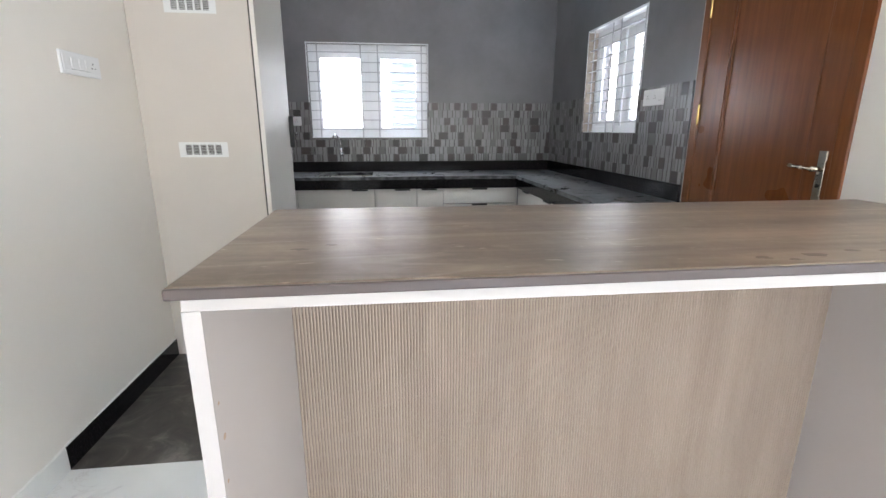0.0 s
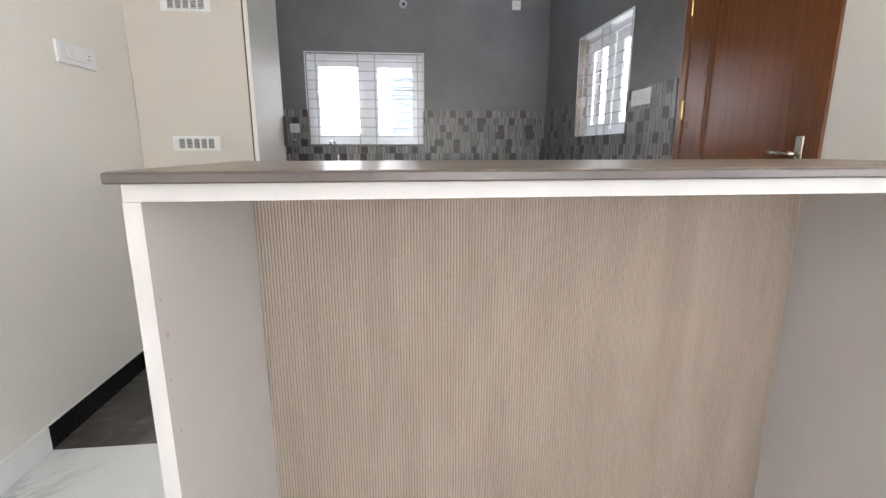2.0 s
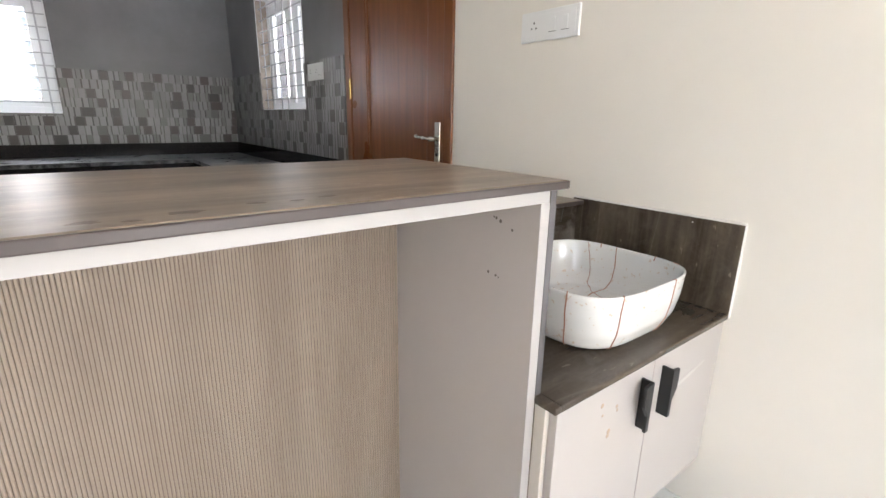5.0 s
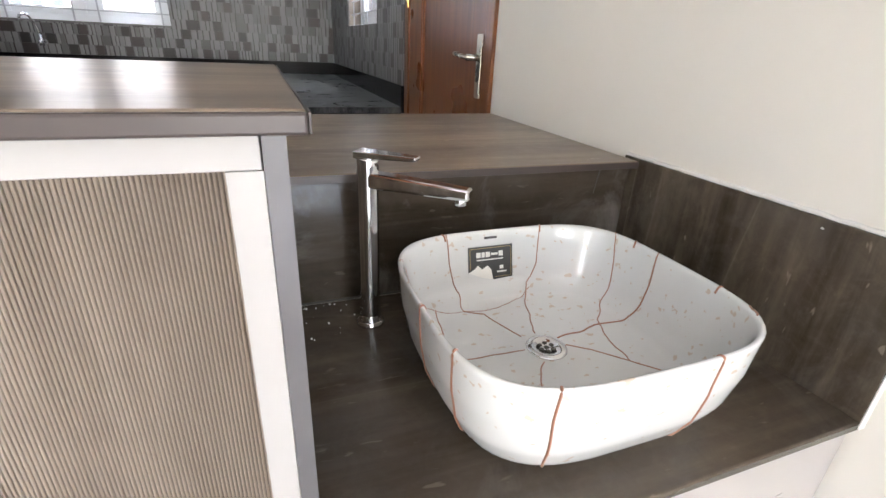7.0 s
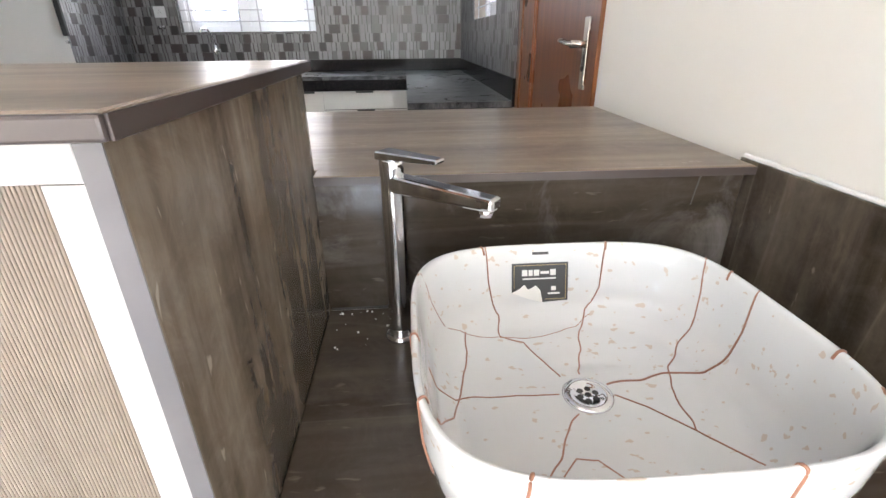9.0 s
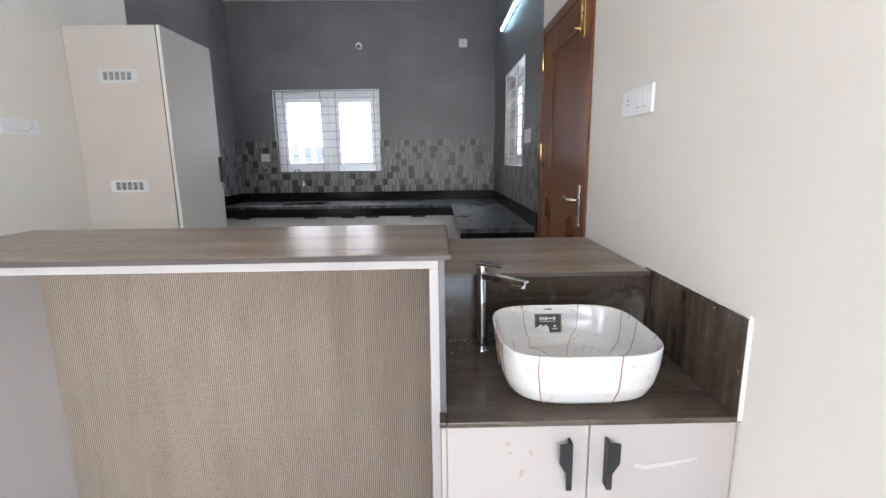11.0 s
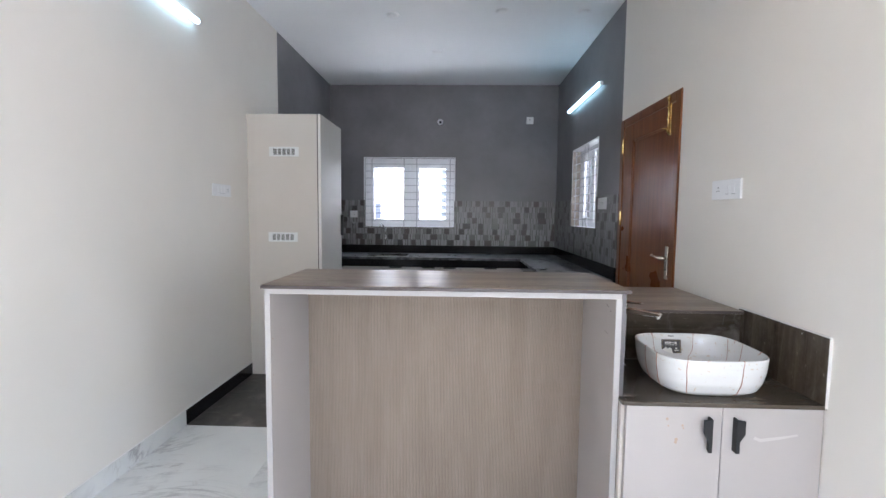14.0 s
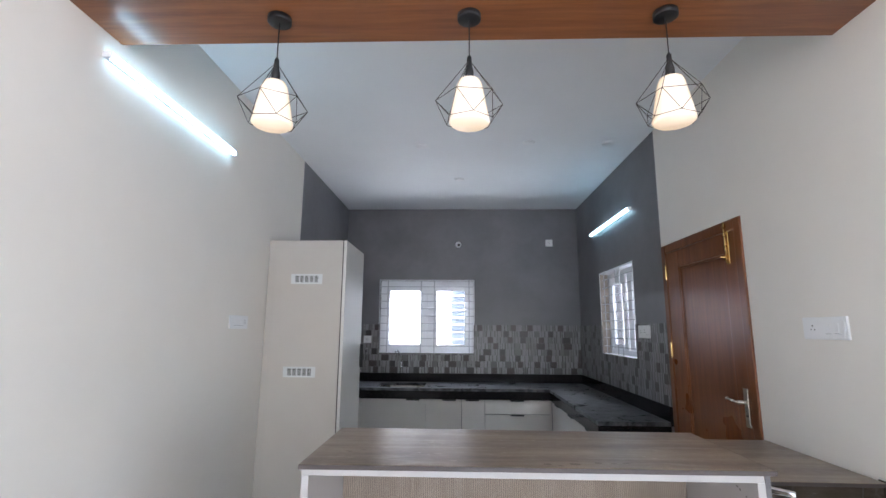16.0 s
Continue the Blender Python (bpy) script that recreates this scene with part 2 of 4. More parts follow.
PRINT = plain("pale printed ink", (0.75, 0.73, 0.68), 0.5)
GOLD = plain("gold printed line", (0.45, 0.34, 0.16), 0.4)
PVC = plain("white plastic", (0.80, 0.80, 0.80), 0.3, 0, 0.02, 0.02)
UPVC = plain("white window profile", (0.87, 0.88, 0.90), 0.3, 0, 0.02, 0.02)
BAR = plain("pale painted iron", (0.50, 0.50, 0.53), 0.4)
LOUVRE = plain("blue-grey louvre glass", (0.19, 0.225, 0.25), 0.4)
FENCE = plain("blue-grey fence paint", (0.055, 0.07, 0.105), 0.5)
VENT = plain("anodised vent plate", (0.66, 0.67, 0.66), 0.32, 0.3)
PUTTY = plain("white sealant", (0.78, 0.76, 0.73), 0.6)
SMEAR = plain("dull dried sealant", (0.54, 0.51, 0.485), 0.6)
STAIN = plain("brown water stain", (0.150, 0.112, 0.088), 0.36, 0, 0.2)
SCUFF = plain("grey-brown scuff", (0.13, 0.11, 0.10), 0.6)
DIRT = plain("brown glue smear", (0.42, 0.31, 0.23), 0.6)
TUBE = Mat("cool tube diffuser", 0.4).color((0.9, 0.95, 1.0)).glow((0.46, 0.80, 1.0), 2.0).m
SHADE = Mat("lit opal glass", 0.25).color((0.9, 0.86, 0.78)).glow((1.0, 0.66, 0.32), 0.085).m
GLASS = Mat("window glass", 0.02)
GLASS.b.inputs["Transmission Weight"].default_value = 1.0
GLASS.b.inputs["IOR"].default_value = 1.05
GLASS = GLASS.m
GROUT = plain("grey tile base", (0.19, 0.185, 0.185), 0.5)
MOSAIC = {"dark": tile_piece("dark mosaic", (0.062, 0.055, 0.057)), "brown": tile_piece("brown mosaic", (0.070, 0.053, 0.051)),
          "square": tile_piece("umber mosaic", (0.052, 0.043, 0.043)), "mid": tile_piece("grey mosaic", (0.150, 0.142, 0.142)),
          "soft": tile_piece("soft grey mosaic", (0.19, 0.182, 0.184)), "pale": tile_piece("pale grey mosaic", (0.255, 0.248, 0.250))}

# ---- building helpers ----


def mesh_of(bm, mat, smooth=False):
    me = bpy.data.meshes.new("m")
    bm.normal_update()
    bm.to_mesh(me)
    bm.free()
    me.materials.append(mat)
    if smooth:
        for p in me.polygons:
            p.use_smooth = True
    return me


def thing(name, at, label="", category="", group="", kind=""):
    ob = new(name)
    ob.empty_display_size = 0.05
    ob.location = at
    ob["base"] = list(at)
    return tagged(ob, label, category, group, kind)


def part(name, bm, mat, parent, label="", smooth=False):
    """Links a bmesh, given in world places, as one mesh under a thing or a part."""
    base = Vector(parent["base"])
    bmesh.ops.translate(bm, verts=bm.verts, vec=-base)
    me = mesh_of(bm, mat, smooth)
    me.name = name
    ob = new(name, me)
    ob.parent = parent
    ob["base"] = list(base)
    return tagged(ob, label)


def solid(name, bm, mat, label="", category="", kind="structure", smooth=False, group=""):
    me = mesh_of(bm, mat, smooth)
    me.name = name
    ob = new(name, me)
    ob["base"] = [0.0, 0.0, 0.0]
    return tagged(ob, label, category, group, kind)


def box(x0, x1, y0, y1, z0, z1, bevel=0.0, bm=None, segments=2):
    b = bmesh.new()
    vs = [b.verts.new((x, y, z)) for x in (x0, x1) for y in (y0, y1) for z in (z0, z1)]
    for f in ((0, 1, 3, 2), (4, 6, 7, 5), (0, 4, 5, 1), (2, 3, 7, 6), (0, 2, 6, 4), (1, 5, 7, 3)):
        b.faces.new([vs[i] for i in f])
    if bevel:
        bmesh.ops.bevel(b, geom=b.edges[:], offset=bevel, segments=segments, affect="EDGES", profile=0.5)
    return merged(bm, b)


def merged(bm, b):
    if bm is None:
        return b
    me = bpy.data.meshes.new("t")
    b.to_mesh(me)
    b.free()
    bm.from_mesh(me)
    bpy.data.meshes.remove(me)
    return bm


def turned(profile, at=(0, 0, 0), axis="z", n=24, bm=None):
    """A lathe body: profile of (radius, height)."""
    b = bmesh.new()
    rings = []
    for r, h in profile:
        rings.append([b.verts.new((r * math.cos(a), r * math.sin(a), h)) for a in [2 * math.pi * i / n for i in range(n)]])
    for p, q in zip(rings, rings[1:]):
        for i in range(n):
            b.faces.new((p[i], p[(i + 1) % n], q[(i + 1) % n], q[i]))
    b.faces.new(rings[0][::-1])
    b.faces.new(rings[-1])
    turn = {"z": Matrix(), "y": Matrix.Rotation(radians(90), 4, "X"), "x": Matrix.Rotation(radians(90), 4, "Y")}[axis]
    bmesh.ops.transform(b, matrix=Matrix.Translation(at) @ turn, verts=b.verts)
    return merged(bm, b)


def tube(points, r, n=8, bm=None, flat=1.0, closed=False):
    """A round bar along points."""
    b = bmesh.new()
    pts = [Vector(p) for p in points]
    rings = []
    for i, p in enumerate(pts):
        d = (pts[min(i + 1, len(pts) - 1)] - pts[max(i - 1, 0)])
        if closed:
            d = pts[(i + 1) % len(pts)] - pts[i - 1]
        d.normalize()
        side = d.cross(Vector((0, 0, 1)))
        if side.length < 0.05:
            side = d.cross(Vector((0, 1, 0)))
        side.normalize()
        up = side.cross(d)
        rings.append([b.verts.new(p + side * r * math.cos(a) + up * r * flat * math.sin(a)) for a in [2 * math.pi * k / n for k in range(n)]])
    pairs = list(zip(rings, rings[1:])) + ([(rings[-1], rings[0])] if closed else [])
    for p, q in pairs:
        for k in range(n):
            b.faces.new((p[k], p[(k + 1) % n], q[(k + 1) % n], q[k]))
    if not closed:
        b.faces.new(rings[0][::-1])
        b.faces.new(rings[-1])
    return merged(bm, b)


def prism(poly, axis, lo, hi, bevel=0.0, bm=None):
    """A flat outline pushed along an axis; poly holds the two other coordinates in order."""
    b = bmesh.new()

    def at(p, v):
        return {"x": (v, p[0], p[1]), "y": (p[0], v, p[1]), "z": (p[0], p[1], v)}[axis]
    lov, hiv = [b.verts.new(at(p, lo)) for p in poly], [b.verts.new(at(p, hi)) for p in poly]
    n = len(poly)
    b.faces.new(lov)
    b.faces.new(hiv[::-1])
    for i in range(n):
        b.faces.new((lov[i], hiv[i], hiv[(i + 1) % n], lov[(i + 1) % n]))
    bmesh.ops.recalc_face_normals(b, faces=b.faces)
    if bevel:
        bmesh.ops.bevel(b, geom=b.edges[:], offset=bevel, segments=2, affect="EDGES", profile=0.5)
    return merged(bm, b)


# ---- structure: walls, ceiling, floors ----
T = 0.23
WA = (-0.569, 0.652, 1.195, 2.122)        # back window: x, x, z, z
WB = (2.803, 3.768, 1.253, 2.105)         # side window: y, y, z, z
DR = (1.168, 2.167, 2.122)                # side door: y, y, top

solid("wall_left_hall", box(XL - T, XL, -2.4, 2.825, 0, ZC), CREAM, "smooth cream painted hall wall", "wall")
# unseen wall pieces around an opening assumed for the light from the left
solid("wall_left_rear", box(XL - T, XL, HY0, -3.5, 0, ZC), CREAM, "unseen cream wall past an assumed side opening", "wall")
solid("wall_left_lintel", box(XL - T, XL, -3.5, -2.4, 2.65, ZC), CREAM, "unseen cream lintel over an assumed side opening", "wall")
solid("wall_left_parapet", box(XL - T, XL, -3.5, -2.4, 0, 0.35), CREAM, "unseen cream low wall under an assumed opening", "wall")
bm = box(XL - T, XL, 2.825, YB + T, 0, ZC)
solid("wall_left_kitchen", bm, GREY, "grey cement-look painted kitchen wall", "wall")
bm = box(XL, WA[0], YB, YB + T, 0, ZC)
box(WA[1], XR, YB, YB + T, 0, ZC, bm=bm)
box(WA[0], WA[1], YB, YB + T, 0, WA[2], bm=bm)
box(WA[0], WA[1], YB, YB + T, WA[3], ZC, bm=bm)
solid("wall_back", bm, GREY, "grey cement-look painted wall with a window", "wall")
bm = box(XR, XR + T, DR[1] + 0.018, WB[0], 0, ZC)
box(XR, XR + T, WB[1], YB + T, 0, ZC, bm=bm)
box(XR, XR + T, WB[0], WB[1], 0, WB[2], bm=bm)
box(XR, XR + T, WB[0], WB[1], WB[3], ZC, bm=bm)
solid("wall_right_kitchen", bm, GREY, "grey cement-look painted wall with a barred window", "wall")
bm = box(XR, XR + T, HY1, DR[0], 0, ZC)
box(XR, XR + T, DR[0], DR[1] + 0.018, DR[2], ZC, bm=bm)
box(XR, XR + T, DR[1], DR[1] + 0.018, 0, DR[2], bm=bm)
solid("wall_right_hall", bm, CREAM, "smooth cream painted wall around a door", "wall")
# unseen hall walls; corner and openings are placed to steer light onto the walls
solid("wall_hall_return", box(XR + T, HX, HY1, HY1 + T, 0, ZC), CREAM, "unseen cream return wall trimming the hall light", "wall")
bm = box(HX, HX + T, HY0, -5.65, 0, ZC)
box(HX, HX + T, -3.35, HY1 + T, 0, ZC, bm=bm)
box(HX, HX + T, -5.65, -3.35, 0, 0.62, bm=bm)
box(HX, HX + T, -5.65, -3.35, 2.62, ZC, bm=bm)
solid("wall_hall_side", bm, CREAM, "unseen cream hall wall with an assumed wide opening", "wall")
bm = box(XL - T, 0.45, HY0 - T, HY0, 0, ZC)
box(2.75, HX + T, HY0 - T, HY0, 0, ZC, bm=bm)
box(0.45, 2.75, HY0 - T, HY0, 0, 0.35, bm=bm)
box(0.45, 2.75, HY0 - T, HY0, 2.15, ZC, bm=bm)
solid("wall_hall_rear", bm, CREAM, "unseen cream rear hall wall with an assumed opening", "wall")
solid("wall_behind_door", box(XR + T, XR + T + 0.05, 0.9, 2.4, 0, 2.4), CREAM, "plain wall closing the doorway", "wall")
solid("ceiling", box(XL - T, HX + T, HY0 - T, YB + T, ZC, ZC + 0.15), WHITE, "smooth white painted ceiling", "ceiling")
solid("ground", box(-400, 400, -400, 400, -0.65, -0.45), EARTH, "pale paved ground outside", "ground")
solid("floor_bed", box(XL - T, HX + T, HY0 - T, YB + T, -0.3, -0.012), GROUT, "floor slab under the tiles", "floor")

# skirting of the left wall, right wall and cabinets
solid("baseboard_hall", box(XL, XL + 0.010, HY0, 1.190, 0, 0.097, 0.0015), SKIRT_M, "pale veined marble skirting", "skirting")
solid("baseboard_kitchen", box(XL, XL + 0.010, 1.190, 2.148, 0, 0.097, 0.0015), SKIRT_D, "near-black granite skirting", "skirting")
solid("baseboard_right", box(XR - 0.010, XR, HY1, 0.502, 0, 0.097, 0.0015), SKIRT_M, "pale veined marble skirting", "skirting")
solid("trim_skirting_bead", box(XL, XL + 0.006, -3.0, 2.148, 0.097, 0.101), PUTTY, "thin white sealant line above the skirting", "trim")

# ---- the side door ----
door = thing("door_1", (XR, 1.68, 0), "closed reddish-brown polished teak door in its frame", "door", kind="structure")
fr = 0.062
part("door_frame", box(XR - 0.012, XR + 0.10, DR[0], DR[0] + fr, 0, DR[2], 0.004), DOORWOOD, door)
part("door_frame", box(XR - 0.012, XR + 0.10, DR[1] - fr, DR[1], 0, DR[2], 0.004), DOORWOOD, door)
part("door_frame", box(XR - 0.010, XR + 0.10, DR[0] + fr, DR[1] - fr, DR[2] - 0.055, DR[2], 0.004), DOORWOOD, door)
ly0, ly1, lz1 = DR[0] + fr + 0.003, DR[1] - fr - 0.003, DR[2] - 0.058
xs = XR - 0.004
part("stile", box(xs, xs + 0.036, ly0, 1.352, 0.01, lz1, 0.002), DOORWOOD, door)
part("stile", box(xs, xs + 0.036, 1.925, ly1, 0.01, lz1, 0.002), DOORWOOD, door)
part("top_rail", box(xs, xs + 0.036, 1.352, 1.925, 1.942, lz1, 0.002), DOORWOOD, door)
part("bottom_rail", box(xs, xs + 0.036, 1.352, 1.925, 0.01, 0.22, 0.002), DOORWOOD, door)
part("panel", box(xs + 0.014, xs + 0.030, 1.352, 1.925, 0.22, 1.942), DOORWOOD, door)
for y0, y1, z0, z1 in ((1.352, 1.366, 0.22, 1.942), (1.911, 1.925, 0.22, 1.942), (1.366, 1.911, 1.928, 1.942), (1.366, 1.911, 0.22, 0.234)):
    part("bead", box(xs + 0.004, xs + 0.016, y0, y1, z0, z1, 0.004), DOORWOOD, door)
part("top_bead", box(XR - 0.006, XR, DR[0], DR[1], DR[2], DR[2] + 0.006), DOORWOOD, door)
plate = part("handle_plate", box(xs - 0.008, xs - 0.0005, 1.250, 1.288, 0.985, 1.188, 0.003), STEEL, door, "brushed nickel handle plate")
part("neck", turned([(0.011, 0), (0.011, 0.045), (0.009, 0.05)], (xs - 0.052, 1.269, 1.115), "x", 16), STEEL, plate, smooth=True)
part("lever", tube([(xs - 0.047, 1.269, 1.115), (xs - 0.05, 1.298, 1.117), (xs - 0.048, 1.348, 1.121), (xs - 0.046, 1.380, 1.124)], 0.0115, 10, flat=0.62), STEEL, plate, smooth=True)
part("keyhole", turned([(0.008, 0), (0.008, 0.003)], (xs - 0.0105, 1.269, 1.045), "x", 12), BLACK, plate)
bolt = part("tower_bolt", box(xs - 0.005, xs - 0.0005, 1.292, 1.326, 1.875, 2.070, 0.002), BRASS, door, "polished brass tower bolt")
part("rod", turned([(0.0065, 0), (0.0065, 0.235)], (xs - 0.012, 1.309, 1.885), "z", 12), BRASS, bolt, smooth=True)
for z in (1.905, 1.98, 2.05, 2.098):
    part("keeper", box(xs - 0.021, xs - 0.003, 1.298, 1.320, z - 0.008, z + 0.008, 0.003), BRASS, bolt)
part("knob", turned([(0.004, 0), (0.004, 0.02), (0.008, 0.024), (0.006, 0.034)], (xs - 0.046, 1.314, 1.915), "x", 12), BRASS, bolt, smooth=True)
for z in (0.3, 1.357, 1.92):
    part("hinge", turned([(0.007, 0), (0.0075, 0.002), (0.0075, 0.108), (0.007, 0.11)], (xs - 0.009, DR[1] - fr - 0.001, z - 0.055), "z", 12), BRASS, door, "polished brass hinge", smooth=True)

# ---- windows: built facing the room along local -y, then turned ----


def window(name, label, width, z0, z1, m, setback, raw=None):
    w = thing(name, (0, 0, 0), label, "window", kind="structure")
    f, s, sb, st = 0.052, 0.066, 0.050, 0.078
    y0, y1 = setback, setback + 0.06
    bm = box(0, f, y0, y1, z0, z1, 0.003)
    box(width - f, width, y0, y1, z0, z1, 0.003, bm=bm)
    box(f, width - f, y0, y1, z0, z0 + f, 0.003, bm=bm)
    box(f, width - f, y0, y1, z1 - f, z1, 0.003, bm=bm)
    part("window_frame", bm, UPVC, w)
    half = width / 2
    for i, (a, b, sl, sr) in enumerate(((f, half + 0.004, s, 0.088), (half - 0.004, width - f, 0.130, s))):
        ya = y0 + 0.008 + 0.024 * i
        bm = box(a, a + sl, ya, ya + 0.022, z0 + f, z1 - f, 0.003)
        box(b - sr, b, ya, ya + 0.022, z0 + f, z1 - f, 0.003, bm=bm)
        box(a + sl, b - sr, ya, ya + 0.022, z0 + f, z0 + f + sb, 0.003, bm=bm)
        box(a + sl, b - sr, ya, ya + 0.022, z1 - f - st, z1 - f, 0.003, bm=bm)
        sash = part("sash", bm, UPVC, w)
        pane = part("pane", box(a + sl, b - sr, ya + 0.009, ya + 0.013, z0 + f + sb, z1 - f - st), GLASS, sash)
        pane.visible_shadow = False
    bm = box(0.0, width, -0.004, setback, z0 - 0.012, z0 + 0.002, 0.003)
    part("window_sill", bm, UPVC, w)
    for a, b, c, d in ((-0.010, 0.0, z0 - 0.012, z1 + 0.010), (width, width + 0.010, z0 - 0.012, z1 + 0.010), (0.0, width, z1, z1 + 0.010)):
        part("trim", box(a, b, -0.004, 0.02, c, d, 0.002), UPVC, w)
    yb = 0.020
    n = 9
    for i in range(n):
        z = z1 - (z1 - z0) * (0.086 + 0.1027 * i)
        part("grille_bar", tube([(0, yb, z), (width, yb, z)], 0.0048, 6), BAR, w)
    for u in (0.08, 0.438, 0.58, 0.95):
        part("grille_rod", box(width * u - 0.006, width * u + 0.006, yb - 0.003, yb + 0.003, z0, z1), BAR, w)
    if raw:
        part("jamb_lining", box(0.0, 0.006, 0.0, setback, z0, z1), raw, w, "rough unpainted stained plaster jamb")
        part("head_lining", box(0.006, width, 0.0, setback, z1 - 0.006, z1), UPVC, w)
        part("jamb_lining", box(width - 0.006, width, 0.0, setback, z0, z1 - 0.006), UPVC, w)
    w.matrix_world = m
    return w


window("window_1", "white two-pane sliding window with iron grille", WA[1] - WA[0], WA[2], WA[3], pose(WA[0], YB, 0), 0.06)
window("window_2", "white sliding window in a deep reveal with grille", WB[1] - WB[0], WB[2], WB[3], pose(XR, WB[1], 0, 0, 0, -90), 0.085, PLASTER)

# ---- outside, seen through the windows ----
nb = thing("neighbour_house", (0, 9.5, -0.45), "pale painted neighbouring house with louvred windows", "house")
part("wall", box(-9, 9, 9.5, 10.0, -0.45, 5.5), FACADE, nb)
part("roof", box(-9.3, 9.3, 9.2, 14, 5.5, 5.7), FACADE, nb)
lw = part("louvred_window", box(0.28, 1.75, 9.46, 9.5, 0.9, 2.75), LOUVRE, nb)
for i in range(11):
    part("louvre", box(0.30, 1.73, 9.40, 9.455, 0.93 + i * 0.165, 0.962 + i * 0.165), BAR, lw)
fence = thing("yard_fence", (-2.2, 9.3, -0.45), "grey-blue upright metal slat fence", "fence")
for i in range(9):
    part("slat", box(-1.277 - i * 0.263, -1.134 - i * 0.263, 9.3, 9.33, -0.45, 1.61), FENCE, fence)
part("rail", box(-3.42, -1.10, 9.33, 9.36, 0.8, 0.86), FENCE, fence)
nb2 = thing("side_house", (5.2, 3, -0.45), "pale painted house beside the kitchen window", "house")
part("wall", box(5.2, 5.6, -0.3, 12, -0.45, 3.2), FACADE, nb2)
part("roof", box(5.0, 8, -0.5, 12.2, 3.2, 3.35), FACADE, nb2)

# ---- tall cabinet ----
CY0, CY1, CX, CZ = 2.15, 2.81, -0.42, 2.175
tc = thing("tall_cabinet", (-0.72, 2.48, 0), "tall pale beige laminate cabinet with vents", "cabinet")
part("body", box(XL + 0.002, CX - 0.030, CY0, CY1, 0, CZ, 0.0015), CABINET, tc)
# solid near-black strip in place of the shadow beside the door
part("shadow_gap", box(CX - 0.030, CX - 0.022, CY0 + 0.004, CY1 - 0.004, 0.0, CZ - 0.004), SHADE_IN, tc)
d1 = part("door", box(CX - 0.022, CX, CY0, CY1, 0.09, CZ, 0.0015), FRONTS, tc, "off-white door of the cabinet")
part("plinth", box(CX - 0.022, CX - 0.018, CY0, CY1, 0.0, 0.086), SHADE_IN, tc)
part("handle", box(CX, CX + 0.028, 2.770, 2.792, 1.16, 1.36, 0.004), BLACK, d1, "black bar handle")
part("lock", turned([(0.009, 0), (0.009, 0.012), (0.007, 0.014)], (CX, 2.786, 1.13), "x", 14), CHROME, d1, smooth=True)


def vent(xc, zc, w=0.245, h=0.078):
    v = thing("cabinet_vent", (xc, CY0, zc), "slotted metal ventilation plate on the cabinet side", "vent", "cabinet vents")
    y0 = CY0 - 0.004
    part("backing", box(xc - w / 2 + 0.01, xc + w / 2 - 0.01, CY0 - 0.0012, CY0 - 0.0002, zc - h / 2 + 0.008, zc + h / 2 - 0.008), SHADE_IN, v)
    fw, cells = 0.026, 5
    cw, gap = 0.029, 0.0085
    x0 = xc - (cells * cw + (cells - 1) * gap) / 2
    zb, zt = zc - h * 0.32, zc + h * 0.32
    bm = box(xc - w / 2, xc + w / 2, y0, CY0 - 0.0013, zc - h / 2, zb, 0.0006)
    box(xc - w / 2, xc + w / 2, y0, CY0 - 0.0013, zt, zc + h / 2, 0.0006, bm=bm)
    xx = xc - w / 2
    for i in range(cells + 1):
        nx = x0 + i * (cw + gap) if i < cells else xc + w / 2
        box(xx, nx, y0, CY0 - 0.0013, zb, zt, bm=bm)
        xx = nx + cw
    part("frame", bm, VENT, v)
    for i in range(cells):
        for j in range(6):
            z = zb + (zt - zb) * (j + 0.6) / 6.2
            xa = x0 + i * (cw + gap)
            part("slat", box(xa, xa + cw, y0 + 0.0006, CY0 - 0.0014, z - 0.0012, z + 0.0012), VENT, v)


vent(-0.722, 1.871)
vent(-0.740, 1.171)

# ---- kitchen base units, granite worktop ----
KZ, KF, KX = 0.839, 4.005, 1.472
KE = 2.19
wt = thing("kitchen_worktop", (0.5, 4.3, KZ), "dusty black granite L-shaped kitchen worktop", "worktop")
SX0, SX1, SY0, SY1 = -0.50, 0.06, 4.10, 4.50
for a, b, c, d in ((XL, SX0, KF, YB - 0.02), (SX1, XR - 0.02, KF, YB - 0.02), (SX0, SX1, KF, SY0), (SX0, SX1, SY1, YB - 0.02), (KX, XR - 0.02, KE, KF)):
    part("top_slab", box(a, b, c, d, KZ - 0.03, KZ), GRANITE_TOP, wt)
part("fascia", box(XL, KX, KF, KF + 0.018, KZ - 0.118, KZ - 0.030, 0.001), GRANITE, wt, "polished black granite edge")
part("fascia", box(KX, KX + 0.018, KE, KF, KZ - 0.118, KZ - 0.030, 0.001), GRANITE, wt)
part("fascia", box(KX + 0.018, XR - 0.02, KE, KE + 0.018, KZ - 0.118, KZ - 0.030, 0.001), GRANITE, wt)
part("upstand", box(XL, XR, YB - 0.02, YB - 0.0005, KZ - 0.03, 0.945, 0.0015), GRANITE, wt)
part("upstand", box(XR - 0.02, XR - 0.0005, KE, YB - 0.02, KZ - 0.03, 0.945, 0.0015), GRANITE, wt)
part("upstand", box(XL, XL + 0.02, KF, YB - 0.02, KZ, 0.945, 0.0015), GRANITE, wt)
sink = thing("kitchen_sink", (-0.22, 4.3, KZ - 0.2), "dark undermounted kitchen sink bowl", "sink")
bm = box(SX0 - 0.01, SX1 + 0.01, SY0 - 0.01, SY1 + 0.01, KZ - 0.21, KZ - 0.20)
part("bottom", bm, STEEL, sink)
